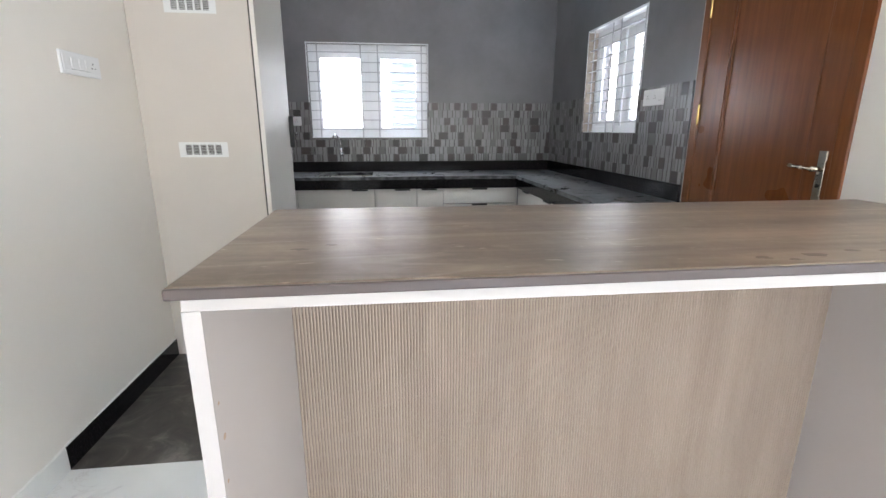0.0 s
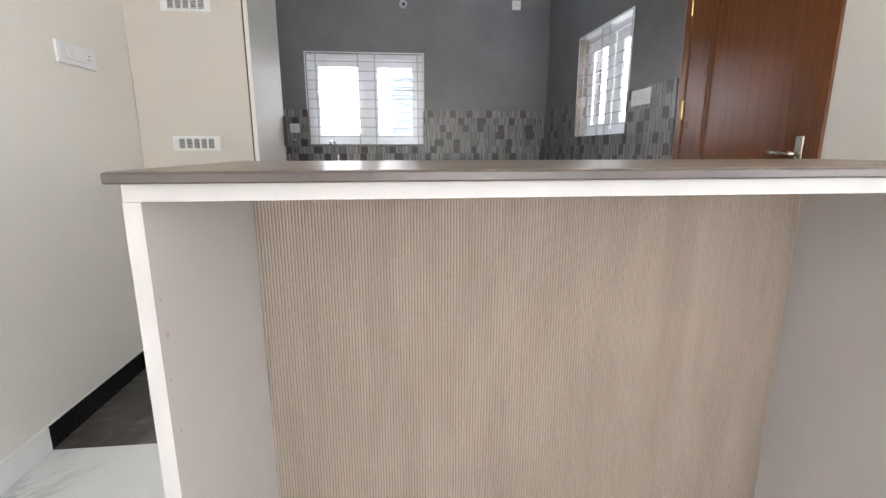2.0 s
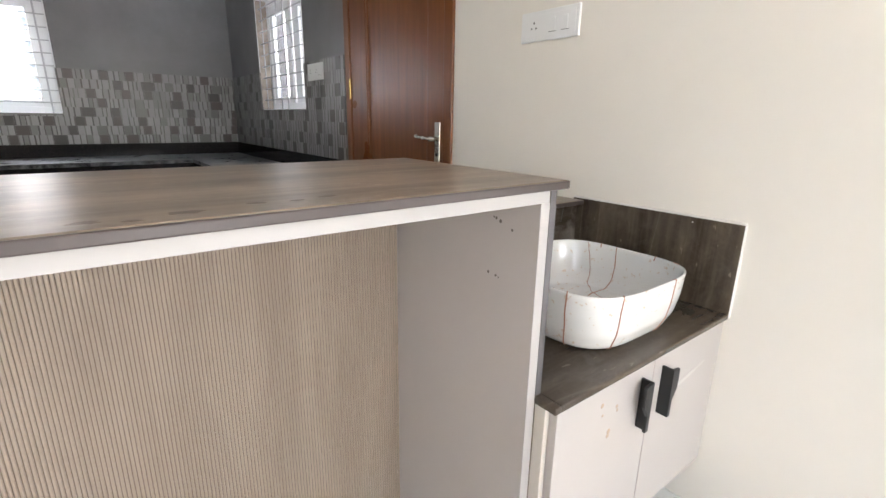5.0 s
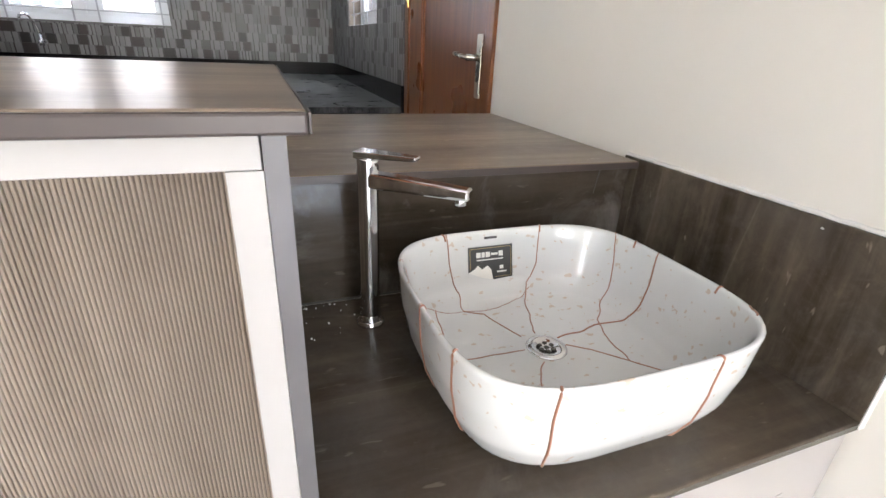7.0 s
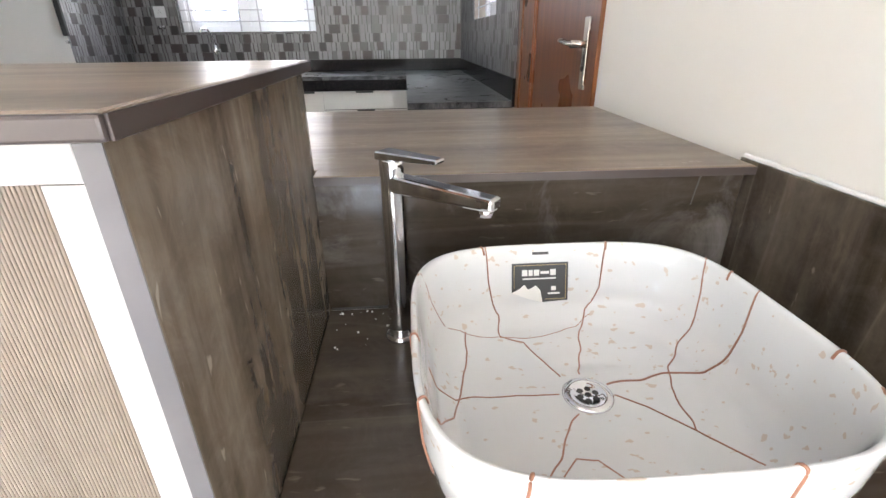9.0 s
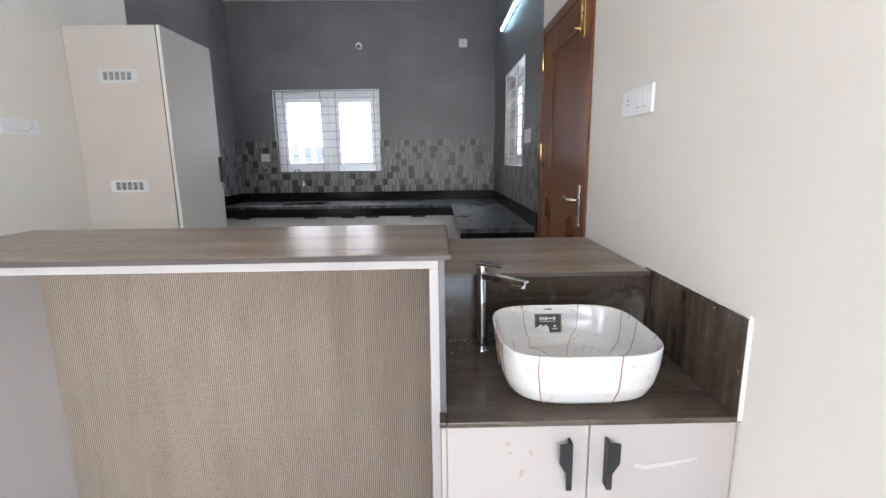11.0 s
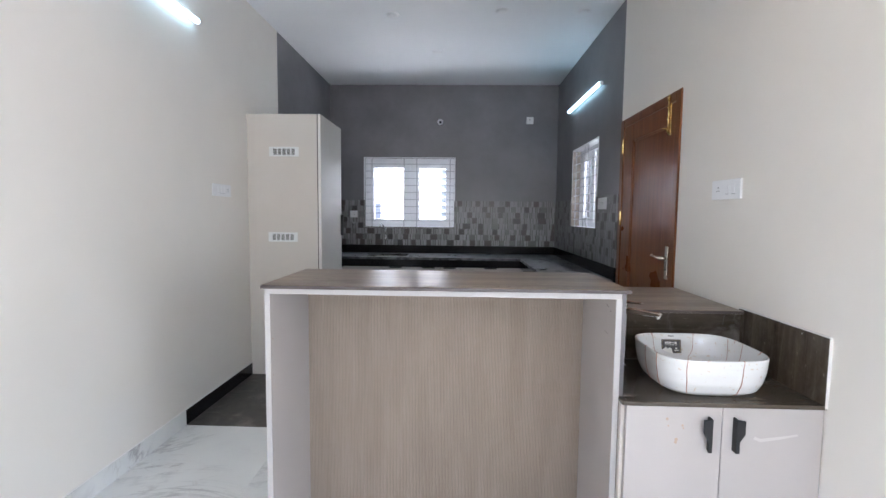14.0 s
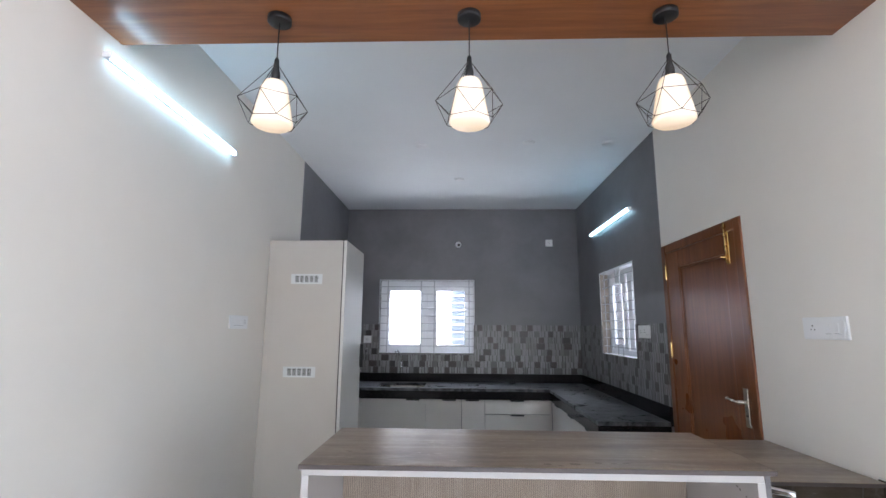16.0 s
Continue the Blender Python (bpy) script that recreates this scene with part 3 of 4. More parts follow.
for a in ((SX0 - 0.01, SX0, SY0 - 0.01, SY1 + 0.01), (SX1, SX1 + 0.01, SY0 - 0.01, SY1 + 0.01), (SX0, SX1, SY0 - 0.01, SY0), (SX0, SX1, SY1, SY1 + 0.01)):
    part("side", box(*a, KZ - 0.20, KZ - 0.031), STEEL, sink)


def pull(d, xa, xb, z, y):
    """A small black finger pull over a front's upper edge."""
    part("handle", prism([(y - 0.002, z), (y - 0.022, z - 0.003), (y - 0.022, z - 0.014), (y - 0.018, z - 0.014), (y - 0.018, z - 0.006), (y - 0.002, z - 0.005)], "x", xa, xb), BLACK, d, "black edge pull")


runs = [(XL + 0.02, -0.645, 1), (-0.645, 0.082, 1), (0.082, 0.490, 1), (0.490, 0.750, 1), (0.750, 1.470, 3)]
zt = KZ - 0.121
for a, b, k in runs:
    u = thing("base_cabinet", ((a + b) / 2, 4.3, 0), "off-white drawer unit under black granite" if k == 3 else "off-white kitchen base cabinet under black granite", "cabinet", "kitchen base cabinets")
    bm = box(a + 0.001, b - 0.001, KF + 0.041, YB - 0.001, 0.1, 0.6)
    part("body", bm, SHADE_IN, u)
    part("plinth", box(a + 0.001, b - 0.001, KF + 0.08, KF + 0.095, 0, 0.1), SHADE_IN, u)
    tops = [zt] if k == 1 else [zt, 0.562, 0.33]
    lows = [0.10] if k == 1 else [0.566, 0.334, 0.10]
    for z1, z0 in zip(tops, lows):
        d = part("drawer_front" if k == 3 else "door", box(a + 0.002, b - 0.002, KF + 0.022, KF + 0.040, z0, z1 - 0.003, 0.0015), FRONTS, u)
        c = (a + b) / 2 if k == 3 else b - 0.14
        pull(d, c - 0.075, c + 0.075, z1, KF + 0.022)
fill = thing("corner_filler", (1.48, KF + 0.03, 0), "off-white filler strip at the cabinet corner", "cabinet")
part("strip", box(1.4705, KX + 0.0215, KF + 0.022, KF + 0.040, 0.0, zt - 0.003), FRONTS, fill)
for y0, y1 in ((KE + 0.01, 2.80), (2.80, 3.40), (3.40, KF)):
    u = thing("base_cabinet", (1.75, (y0 + y1) / 2, 0), "off-white kitchen base cabinet under black granite", "cabinet", "kitchen base cabinets")
    part("body", box(KX + 0.041, XR - 0.001, y0 + 0.001, y1 - 0.001, 0.1, 0.6), SHADE_IN, u)
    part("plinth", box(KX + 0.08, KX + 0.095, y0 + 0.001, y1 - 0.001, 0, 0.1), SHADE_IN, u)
    d = part("door", box(KX + 0.022, KX + 0.040, y0 + 0.002, y1 - 0.002, 0.1, zt - 0.003, 0.0015), FRONTS, u)
    yc = (y0 + y1) / 2
    part("handle", box(KX + 0.001, KX + 0.024, yc - 0.075, yc + 0.075, zt - 0.014, zt, 0.002), BLACK, d, "black edge pull")

# ---- bar counter with fluted front ----
VZ = 0.718
BT, BL, BR = 1.112, 0.001, 1.310
bar = thing("bar_counter", (0.66, 0.25, 0), "beige bar counter with open knee space and fluted panel", "counter")
part("top_rail", box(BL, BR, 0.030, 0.470, BT - 0.037, BT - 0.0155, 0.001), EDGE, bar, "white edge-banded board")
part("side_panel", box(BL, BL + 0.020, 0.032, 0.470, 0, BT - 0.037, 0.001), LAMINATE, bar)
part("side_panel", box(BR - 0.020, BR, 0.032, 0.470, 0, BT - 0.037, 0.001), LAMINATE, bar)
part("edge_band", box(BL - 0.0005, BL + 0.0205, 0.0295, 0.0318, 0, BT - 0.0372), EDGE, bar)
part("edge_band", box(BR - 0.0205, BR + 0.0005, 0.0295, 0.0318, 0, BT - 0.0372), EDGE, bar)
part("back_board", box(BL, BR, 0.472, 0.492, 0, BT - 0.016), CABINET, bar)
part("kitchen_side", box(BL, BR, 0.492, 0.500, 0, BT - 0.016), LAMINATE, bar)
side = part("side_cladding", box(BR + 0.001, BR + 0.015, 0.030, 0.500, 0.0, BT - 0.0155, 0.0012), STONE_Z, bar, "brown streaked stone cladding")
part("cladding_edge", box(BR + 0.001, BR + 0.015, 0.0285, 0.0298, VZ, BT - 0.0157), EDGE_GREY, bar, "sawn grey stone edge")
flu = part("fluted_panel", box(BL + 0.020, BR - 0.020, 0.4655, 0.4715, 0.004, BT - 0.038), GROOVE_SHADE, bar, "beige vertically fluted board")
for x, y, z, w in ((0.0225, 0.045, 0.95, 0.003), (0.0225, 0.05, 0.90, 0.005), (0.0225, 0.043, 0.84, 0.003), (0.0225, 0.052, 0.76, 0.003)):
    part("glue_smear", turned([(0.0008, 0), (w, 0.0003), (w * 0.7, 0.0008)], (x - 0.0015, y, z), "x", 7), DIRT, bar, "small brown glue smear")
for y, z, w in ((0.13, 1.035, 0.003), (0.119, 1.031, 0.0038), (0.09, 1.02, 0.003), (0.136, 1.036, 0.0022), (0.145, 0.93, 0.0032), (0.125, 0.928, 0.0028), (0.118, 0.926, 0.0018)):
    part("scuff", turned([(w, 0), (w * 0.8, 0.0006)], (BR - 0.0207, y, z), "x", 7), SCUFF, bar, "small dark scuff")
top = thing("bar_worktop", (0.66, 0.25, BT - 0.015), "brown streaked satin stone bar top", "worktop")
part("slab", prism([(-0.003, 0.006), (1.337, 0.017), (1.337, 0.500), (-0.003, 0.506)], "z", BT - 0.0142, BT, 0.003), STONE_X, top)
part("front_edge", prism([(-0.003, 0.002), (1.337, 0.013), (1.337, 0.019), (-0.003, 0.008)], "z", BT - 0.0140, BT - 0.0012, 0.002), EDGE_STONE, top, "plain honed mauve-brown front edge")
part("side_edge", box(1.3372, 1.3392, 0.016, 0.500, BT - 0.0138, BT - 0.0012, 0.0006), EDGE_STONE, top, "plain honed mauve-brown side edge")

rnd = random.Random(21)
for x, y, w in ((0.71, 0.045, 0.016), (0.745, 0.032, 0.012), (0.79, 0.050, 0.020), (0.86, 0.066, 0.014), (0.905, 0.060, 0.011), (0.945, 0.068, 0.012), (0.11, 0.155, 0.014), (0.15, 0.178, 0.010)):
    edge = [(x + w * rnd.uniform(0.4, 1.1) * math.cos(a), y + 0.42 * w * rnd.uniform(0.6, 1.3) * math.sin(a)) for a in [2 * math.pi * i / 11 for i in range(11)]]
    part("stain", prism(edge, "z", BT - 0.0004, BT + 0.0002), STAIN, top, "small brown water stain")

# low worktop towards the kitchen, and its cabinets
low = thing("low_worktop", (1.0, 0.8, 0.939), "brown streaked stone worktop beside the washbasin", "worktop")
LX = XR - 0.0125
part("front_edge", prism([(1.3285, 0.4665), (LX, 0.4565), (LX, 0.4579), (1.3285, 0.4679)], "z", 0.9402, 0.9528), EDGE_STONE, low, "plain honed stone edge")
part("slab", prism([(1.3275, 0.468), (LX, 0.458), (LX, 1.132), (0.012, 1.132), (0.012, 0.507), (1.3275, 0.507)], "z", 0.939, 0.954, 0.0025), STONE_X, low)
lc = thing("kitchen_counter_cabinet", (1.0, 0.85, 0), "beige cabinet run under the low stone worktop", "cabinet")
part("body", box(0.014, XR - 0.001, 0.508, 1.09, 0.1, 0.9385), CABINET, lc)
part("plinth", box(0.014, XR - 0.001, 0.52, 1.05, 0.0, 0.1), SHADE_IN, lc)
for i in range(4):
    x0 = 0.014 + i * 0.5
    part("door", box(x0 + 0.002, x0 + 0.498, 1.091, 1.109, 0.11, 0.925, 0.0015), FRONTS, lc)

# ---- vanity ----
va = thing("vanity_cabinet", (1.665, 0.25, 0.262), "wall-hung beige two-door vanity cabinet", "cabinet")
part("body", box(1.326, XR - 0.002, 0.006, 0.498, 0.27, VZ - 0.016), CABINET, va)
part("side_strip", box(1.312, 1.3245, 0.004, 0.0285, 0.262, VZ - 0.016, 0.001), CABINET, va)
dl = part("door", box(1.3255, 1.6615, -0.013, 0.005, 0.262, VZ - 0.017, 0.0012), LAMINATE, va)
dr = part("door", box(1.6645, XR - 0.004, -0.013, 0.005, 0.262, VZ - 0.017, 0.0012), LAMINATE, va)


def flag(d, x, s):
    z1, z0 = 0.668, 0.546
    bm = prism([(x, z1), (x + s * 0.030, z1 - 0.004), (x + s * 0.030, z1 - 0.052), (x + s * 0.013, z1 - 0.080), (x + s * 0.013, z0), (x, z0)], "y", -0.041, -0.034, 0.001)
    box(min(x, x + s * 0.006), max(x, x + s * 0.006), -0.036, -0.0132, z0, z1, 0.001, bm=bm)
    part("handle", bm, BLACK, d, "black bent metal pull")


flag(dl, 1.618, -1)
flag(dr, 1.700, 1)
for x, z, w in ((1.47, 0.655, 0.006), (1.475, 0.630, 0.004), (1.525, 0.632, 0.005), (1.528, 0.622, 0.004), (1.505, 0.58, 0.007), (1.503, 0.57, 0.006)):
    part("glue_smear", turned([(w, 0), (w * 0.8, 0.0005)], (x, -0.0131, z), "y", 7), DIRT, dl, "small brown glue smear")
part("sealant_smear", prism([(1.775, 0.588), (1.80, 0.578), (1.87, 0.590), (1.93, 0.604), (1.925, 0.609), (1.86, 0.598), (1.80, 0.590), (1.78, 0.598)], "y", -0.0137, -0.0131), SMEAR, dr, "dried white sealant smear")
vt = thing("vanity_worktop", (1.665, 0.25, VZ - 0.015), "brown streaked stone vanity top", "worktop")
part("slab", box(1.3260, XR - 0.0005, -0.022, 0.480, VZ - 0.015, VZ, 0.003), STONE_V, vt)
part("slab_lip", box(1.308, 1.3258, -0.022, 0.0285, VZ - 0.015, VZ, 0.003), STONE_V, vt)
bs = thing("vanity_backsplash", (1.67, 0.49, VZ), "brown streaked stone splashback behind the basin, shade-darkened", "splashback")
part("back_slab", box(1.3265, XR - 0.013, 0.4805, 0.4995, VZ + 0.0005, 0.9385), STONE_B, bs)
part("sealant", tube([(1.33, 0.4800, VZ + 0.0015), (1.6, 0.4795, VZ + 0.0022), (XR - 0.014, 0.4800, VZ + 0.0015)], 0.0022, 6), SHADE_IN, bs, "dark joint line")
part("crack", prism([(1.931, 0.934), (1.934, 0.934), (1.930, 0.910), (1.927, 0.886), (1.9255, 0.886), (1.928, 0.912)], "y", 0.4799, 0.4804), SHADE_IN, bs, "thin dark crack")
bs2 = thing("wall_splashback", (XR, 0.23, VZ), "brown streaked stone splashback on the wall, shade-darkened", "splashback")
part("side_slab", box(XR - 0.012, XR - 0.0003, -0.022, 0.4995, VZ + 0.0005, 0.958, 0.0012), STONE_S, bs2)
bead = [(XR - 0.0045 - 0.002 * noise.noise((3.1, i * 0.41, 0)), -0.022 + 0.5215 * i / 60, 0.9605 + 0.0022 * noise.noise((7.7, i * 0.55, 0))) for i in range(61)]
part("sealant", tube(bead, 0.0042, 7), PUTTY, bs2, "uneven white sealant bead", smooth=True)
for y, z, w in ((0.105, 0.945, 0.0025),):
    part("chip", prism([(y - w, z), (y - 0.3 * w, z - 0.7 * w), (y + 1.2 * w, z - 0.5 * w), (y + 0.5 * w, z + 0.8 * w)], "x", XR - 0.0126, XR - 0.0118), SMEAR, bs2, "small white sealant chip")
part("sealant_end", box(XR - 0.011, XR - 0.0002, -0.0245, -0.022, VZ - 0.01, 0.958, 0.001), PUTTY, bs2, "white sealant bead")

# ---- washbasin ----
BX, BY, AX, AY = 1.6728, 0.203, 0.2078, 0.199


def ring(theta, ax, ay, p):
    """A point of a rounded rectangle of half sizes ax, ay."""
    c, s = math.cos(theta), math.sin(theta)
    r = (abs(c) ** p + abs(s) ** p) ** (-1.0 / p)
    return ax * r * c, ay * r * s


PROFILE = [(0.00, 0.73, 0.0, 3.3), (0.06, 0.785, 0.001, 3.4), (0.13, 0.880, 0.016, 3.6), (0.22, 0.948, 0.048, 3.6), (0.32, 0.985, 0.09, 3.7), (0.42, 0.996, 0.128, 3.8), (0.46, 1.0, 0.140, 3.8),
           (0.475, 0.998, 0.1435, 3.8), (0.49, 0.985, 0.1445, 3.8), (0.505, 0.972, 0.143, 3.8), (0.53, 0.960, 0.134, 3.7), (0.60, 0.925, 0.095, 3.6), (0.68, 0.87, 0.055, 3.6), (0.76, 0.76, 0.030, 3.2),
           (0.85, 0.55, 0.0235, 2.8), (0.93, 0.30, 0.0205, 2.3), (1.0, 0.10, 0.0195, 2.0)]


def basin_at(theta, s):
    for (s0, k0, z0, p0), (s1, k1, z1, p1) in zip(PROFILE, PROFILE[1:]):
        if s <= s1:
            f = max(0.0, (s - s0) / (s1 - s0))
            k, z, p = k0 + f * (k1 - k0), z0 + f * (z1 - z0), p0 + f * (p1 - p0)
            x, y = ring(theta, AX * k, AY * k, p)
            return Vector((BX + x, BY + y, VZ + 0.001 + z))
    return basin_at(theta, 1.0)


basin = thing("washbasin", (BX, BY, VZ), "white ceramic vessel basin with red-brown painted veins", "washbasin")
bm = bmesh.new()
N, ROWS = 96, [i / 58 for i in range(59)]
rows = [[bm.verts.new(basin_at(2 * math.pi * i / N, s)) for i in range(N)] for s in ROWS]
for p, q in zip(rows, rows[1:]):
    for i in range(N):
        bm.faces.new((p[i], p[(i + 1) % N], q[(i + 1) % N], q[i]))
bm.faces.new(rows[0][::-1])
bm.faces.new(rows[-1])
part("bowl", bm, CERAMIC, basin, smooth=True)


def inner_at(x, y):
    """The inside of the bowl under the plan point x, y."""
    th, r = math.atan2(y / AY, x / AX), math.hypot(x, y)
    lo, hi = 0.49, 1.0
    for _ in range(24):
        s = (lo + hi) / 2
        p = basin_at(th, s)
        if math.hypot(p.x - BX, p.y - BY) > r:
            lo = s
        else:
            hi = s
    return basin_at(th, lo)


OX, OY = 0.004, 0.017      # the waste sits a little behind the middle


def wander(points, seed, amount):
    """Points in between, with a hand-drawn waver."""
    out = []
    for (a, b), (c, d) in zip(points, points[1:]):
        n = max(4, int(math.hypot(c - a, d - b) / 0.006))
        for i in range(n):
            f = i / n
            e = noise.noise((seed * 7.3, len(out) * 0.23, 0)) * amount
            out.append((a + (c - a) * f + e, b + (d - b) * f - e))
    return out + [points[-1]]


def vein(points, width=0.0011, seed=1):
    pts = []
    for x, y in wander(points, seed, 0.004):
        near = max(0.0, 1.0 - math.hypot(x, y) / 0.19)
        pts.append(inner_at(x + OX * near, y + OY * near))
    part("vein", tube(pts, width, 6), VEIN, basin, "thin red-brown painted line", smooth=True)


def outer_vein(degrees, lean, width=0.0017):
    """A line up the outside of the bowl and over its rim."""
    pts = [basin_at(radians(degrees + lean * s + 0.2 * math.sin(31 * s)), s) for s in [0.08 + 0.45 * i / 40 for i in range(41)]]
    part("vein", tube(pts, width, 6), VEIN, basin, "thin red-brown painted line", smooth=True)


vein([(-0.101, 0.196), (-0.095, 0.181), (-0.081, 0.162), (-0.082, 0.131), (-0.052, 0.116), (-0.022, 0.040)], seed=2)
vein([(0.081, 0.196), (0.073, 0.178), (0.051, 0.164), (0.034, 0.134), (0.004, 0.042)], seed=3)
vein([(0.197, 0.133), (0.185, 0.110), (0.156, 0.087), (0.124, 0.048), (0.104, -0.005), (0.101, -0.057), (0.139, -0.106)], seed=4)
vein([(0.207, 0.036), (0.190, 0.031), (0.171, 0.029), (0.112, 0.036), (0.031, 0.020)], 0.0015, seed=5)
vein([(0.033, 0.002), (0.063, -0.018), (0.101, -0.057)], seed=6)
vein([(-0.132, 0.133), (-0.137, 0.084), (-0.153, 0.021), (-0.166, -0.025), (-0.185, -0.058)], seed=7)
vein([(-0.033, 0.008), (-0.098, 0.013), (-0.156, 0.013), (-0.190, 0.004)], 0.0009, seed=8)
vein([(-0.020, -0.026), (-0.048, -0.060), (-0.077, -0.100), (-0.100, -0.160)], seed=9)
vein([(-0.071, -0.110), (-0.044, -0.083), (-0.021, -0.088), (0.0, -0.115)], 0.0009, seed=10)
vein([(-0.203, 0.118), (-0.179, 0.120), (-0.139, 0.131), (-0.082, 0.131)], 0.0006, seed=11)
vein([(-0.082, 0.128), (-0.025, 0.127), (0.031, 0.145), (0.056, 0.159)], 0.0006, seed=12)
vein([(0.198, -0.130), (0.190, -0.138), (0.182, -0.146)], 0.0012, seed=13)
for degrees, lean in ((-123.6, 1.5), (-71.6, -1.0), (208, 1.0), (183, 0.5), (-22, 1.0), (24, 0.5), (117, 0.5), (68, 0.5)):
    outer_vein(degrees, lean)
DZ = VZ + 0.0215
drain = part("drain", turned([(0.006, -0.004), (0.031, -0.002), (0.031, 0.001), (0.028, 0.003), (0.0175, 0.0024), (0.0165, 0.0008), (0.001, 0.0008)], (BX + OX, BY + OY, DZ), "z", 32), CHROME, basin, "chrome slotted basin waste", smooth=True)
for i in range(6):
    a = radians(60 * i + 15)
    part("hole", turned([(0.0038, 0), (0.0038, 0.0006)], (BX + OX + 0.0105 * math.cos(a), BY + OY + 0.0105 * math.sin(a), DZ + 0.0008), "z", 12), SHADE_IN, drain)
part("hole", turned([(0.0038, 0), (0.0038, 0.0006)], (BX + OX, BY + OY, DZ + 0.0008), "z", 12), SHADE_IN, drain)

# maker's card stuck inside the bowl's rear face, with its torn corner
lab = thing("label_card", (BX - 0.012, BY + 0.18, VZ + 0.09), "torn charcoal sticker inside the basin", "label")
tilt = Matrix.Translation((BX - 0.017, BY + 0.1812, VZ + 0.0915)) @ Matrix.Rotation(radians(-14), 4, "X")


def on_card(name, bm, mat, parent, label=""):
    bmesh.ops.transform(bm, matrix=tilt, verts=bm.verts)
    return part(name, bm, mat, parent, label)


on_card("card", prism([(-0.042, 0.028), (0.042, 0.028), (0.042, -0.030), (0.004, -0.032), (0.000, -0.018), (-0.012, -0.010), (-0.020, -0.014), (-0.042, -0.016)], "y", -0.0010, 0.0), CARD, lab)
on_card("torn_backing", prism([(-0.042, -0.016), (-0.030, -0.010), (-0.024, -0.004), (-0.017, -0.012), (-0.006, -0.006), (0.001, -0.014), (0.004, -0.032), (-0.018, -0.026)], "y", -0.0012, 0.0001), PRINT, lab, "torn white paper backing")
for x0, x1, z0, z1, k in ((-0.039, 0.039, 0.0245, 0.0252, GOLD), (-0.039, -0.0383, -0.010, 0.0245, GOLD), (0.0383, 0.039, -0.027, 0.0245, GOLD), (0.008, 0.0383, -0.0277, -0.027, GOLD),
                        (-0.026, 0.024, 0.0035, 0.0055, PRINT), (0.012, 0.030, -0.020, -0.0175, PRINT), (0.017, 0.024, -0.014, -0.008, PRINT)):
    on_card("printed_bar", box(x0, x1, -0.0015, -0.0010, z0, z1), k, lab)
for i, w in enumerate((0.008, 0.006, 0.008, 0.013, 0.008)):
    xx = -0.027 + (0, 0.0098, 0.0176, 0.0274, 0.0423)[i]
    on_card("logo_bar", box(xx, xx + w, -0.0015, -0.0010, 0.009 if i != 3 else 0.0115, 0.018 if i != 3 else 0.0155), PRINT, lab)
on_card("logo_bar", box(-0.012, 0.012, -0.0016, -0.0010, 0.0405, 0.0445), CARD, lab)

# ---- tall basin tap ----
tx, ty = 1.447, 0.395
tap = thing("basin_tap", (tx, ty, VZ), "tall polished chrome single-lever basin tap", "tap")
part("base", turned([(0.023, 0), (0.023, 0.004), (0.020, 0.007), (0.017, 0.008)], (tx, ty, VZ + 0.0005), "z", 28), CHROME, tap, smooth=True)
part("body", turned([(0.0172, 0.008), (0.0165, 0.03), (0.0163, 0.10), (0.0163, 0.262), (0.0170, 0.266), (0.0170, 0.276), (0.0160, 0.278)], (tx, ty, VZ), "z", 28), CHROME, tap, smooth=True)


def arm(l0, l1, w0, w1, za, zb, ta, tb, bevel):
    b = box(0, 1, -1, 1, -1, 1)
    for v in b.verts:
        e = v.co.x
        w, th, z = w0 + (w1 - w0) * e, ta + (tb - ta) * e, za + (zb - za) * e
        v.co = Vector((l0 + (l1 - l0) * e, v.co.y * w / 2, z + v.co.z * th / 2))
    bmesh.ops.bevel(b, geom=b.edges[:], offset=bevel, segments=3, affect="EDGES", profile=0.5)
    bmesh.ops.transform(b, matrix=pose(tx, ty, VZ, 0, 0, -38), verts=b.verts)
    return b


part("spout", arm(-0.004, 0.157, 0.029, 0.025, 0.247, 0.243, 0.024, 0.016, 0.005), CHROME, tap)
part("aerator", turned([(0.009, 0), (0.009, 0.010)], (tx + 0.142 * math.cos(radians(38)), ty - 0.142 * math.sin(radians(38)), VZ + 0.227), "z", 18), CHROME, tap, smooth=True)
part("lever", arm(-0.016, 0.078, 0.032, 0.020, 0.283, 0.284, 0.011, 0.006, 0.0028), CHROME, tap)

rnd = random.Random(5)
bm = bmesh.new()
for i in range(17):
    cx, cy, r = 1.345 + rnd.random() ** 2 * 0.09, 0.470 - rnd.random() ** 2 * 0.11, rnd.uniform(0.0004, 0.0015)
    box(cx - r, cx + r, cy - r * rnd.uniform(0.6, 1.5), cy + r, VZ, VZ + r * 1.2, bm=bm)
crumbs = solid("plaster_crumbs", bm, PUTTY, "white plaster crumbs on the dark vanity top", "debris", "stuff")

# ---- kitchen sink tap, angle valve ----
kt = thing("sink_tap", (-0.27, YB, 1.035), "chrome wall-mounted swan-neck sink tap", "tap")
part("flange", turned([(0.028, 0), (0.028, 0.006), (0.014, 0.012), (0.014, 0.05)], (-0.27, YB - 0.009, 1.035), "y", 20), CHROME, kt, smooth=True)
part("valve_body", turned([(0.017, -0.03), (0.019, 0), (0.017, 0.045), (0.011, 0.05)], (-0.27, YB - 0.06, 1.035), "z", 18), CHROME, kt, smooth=True)
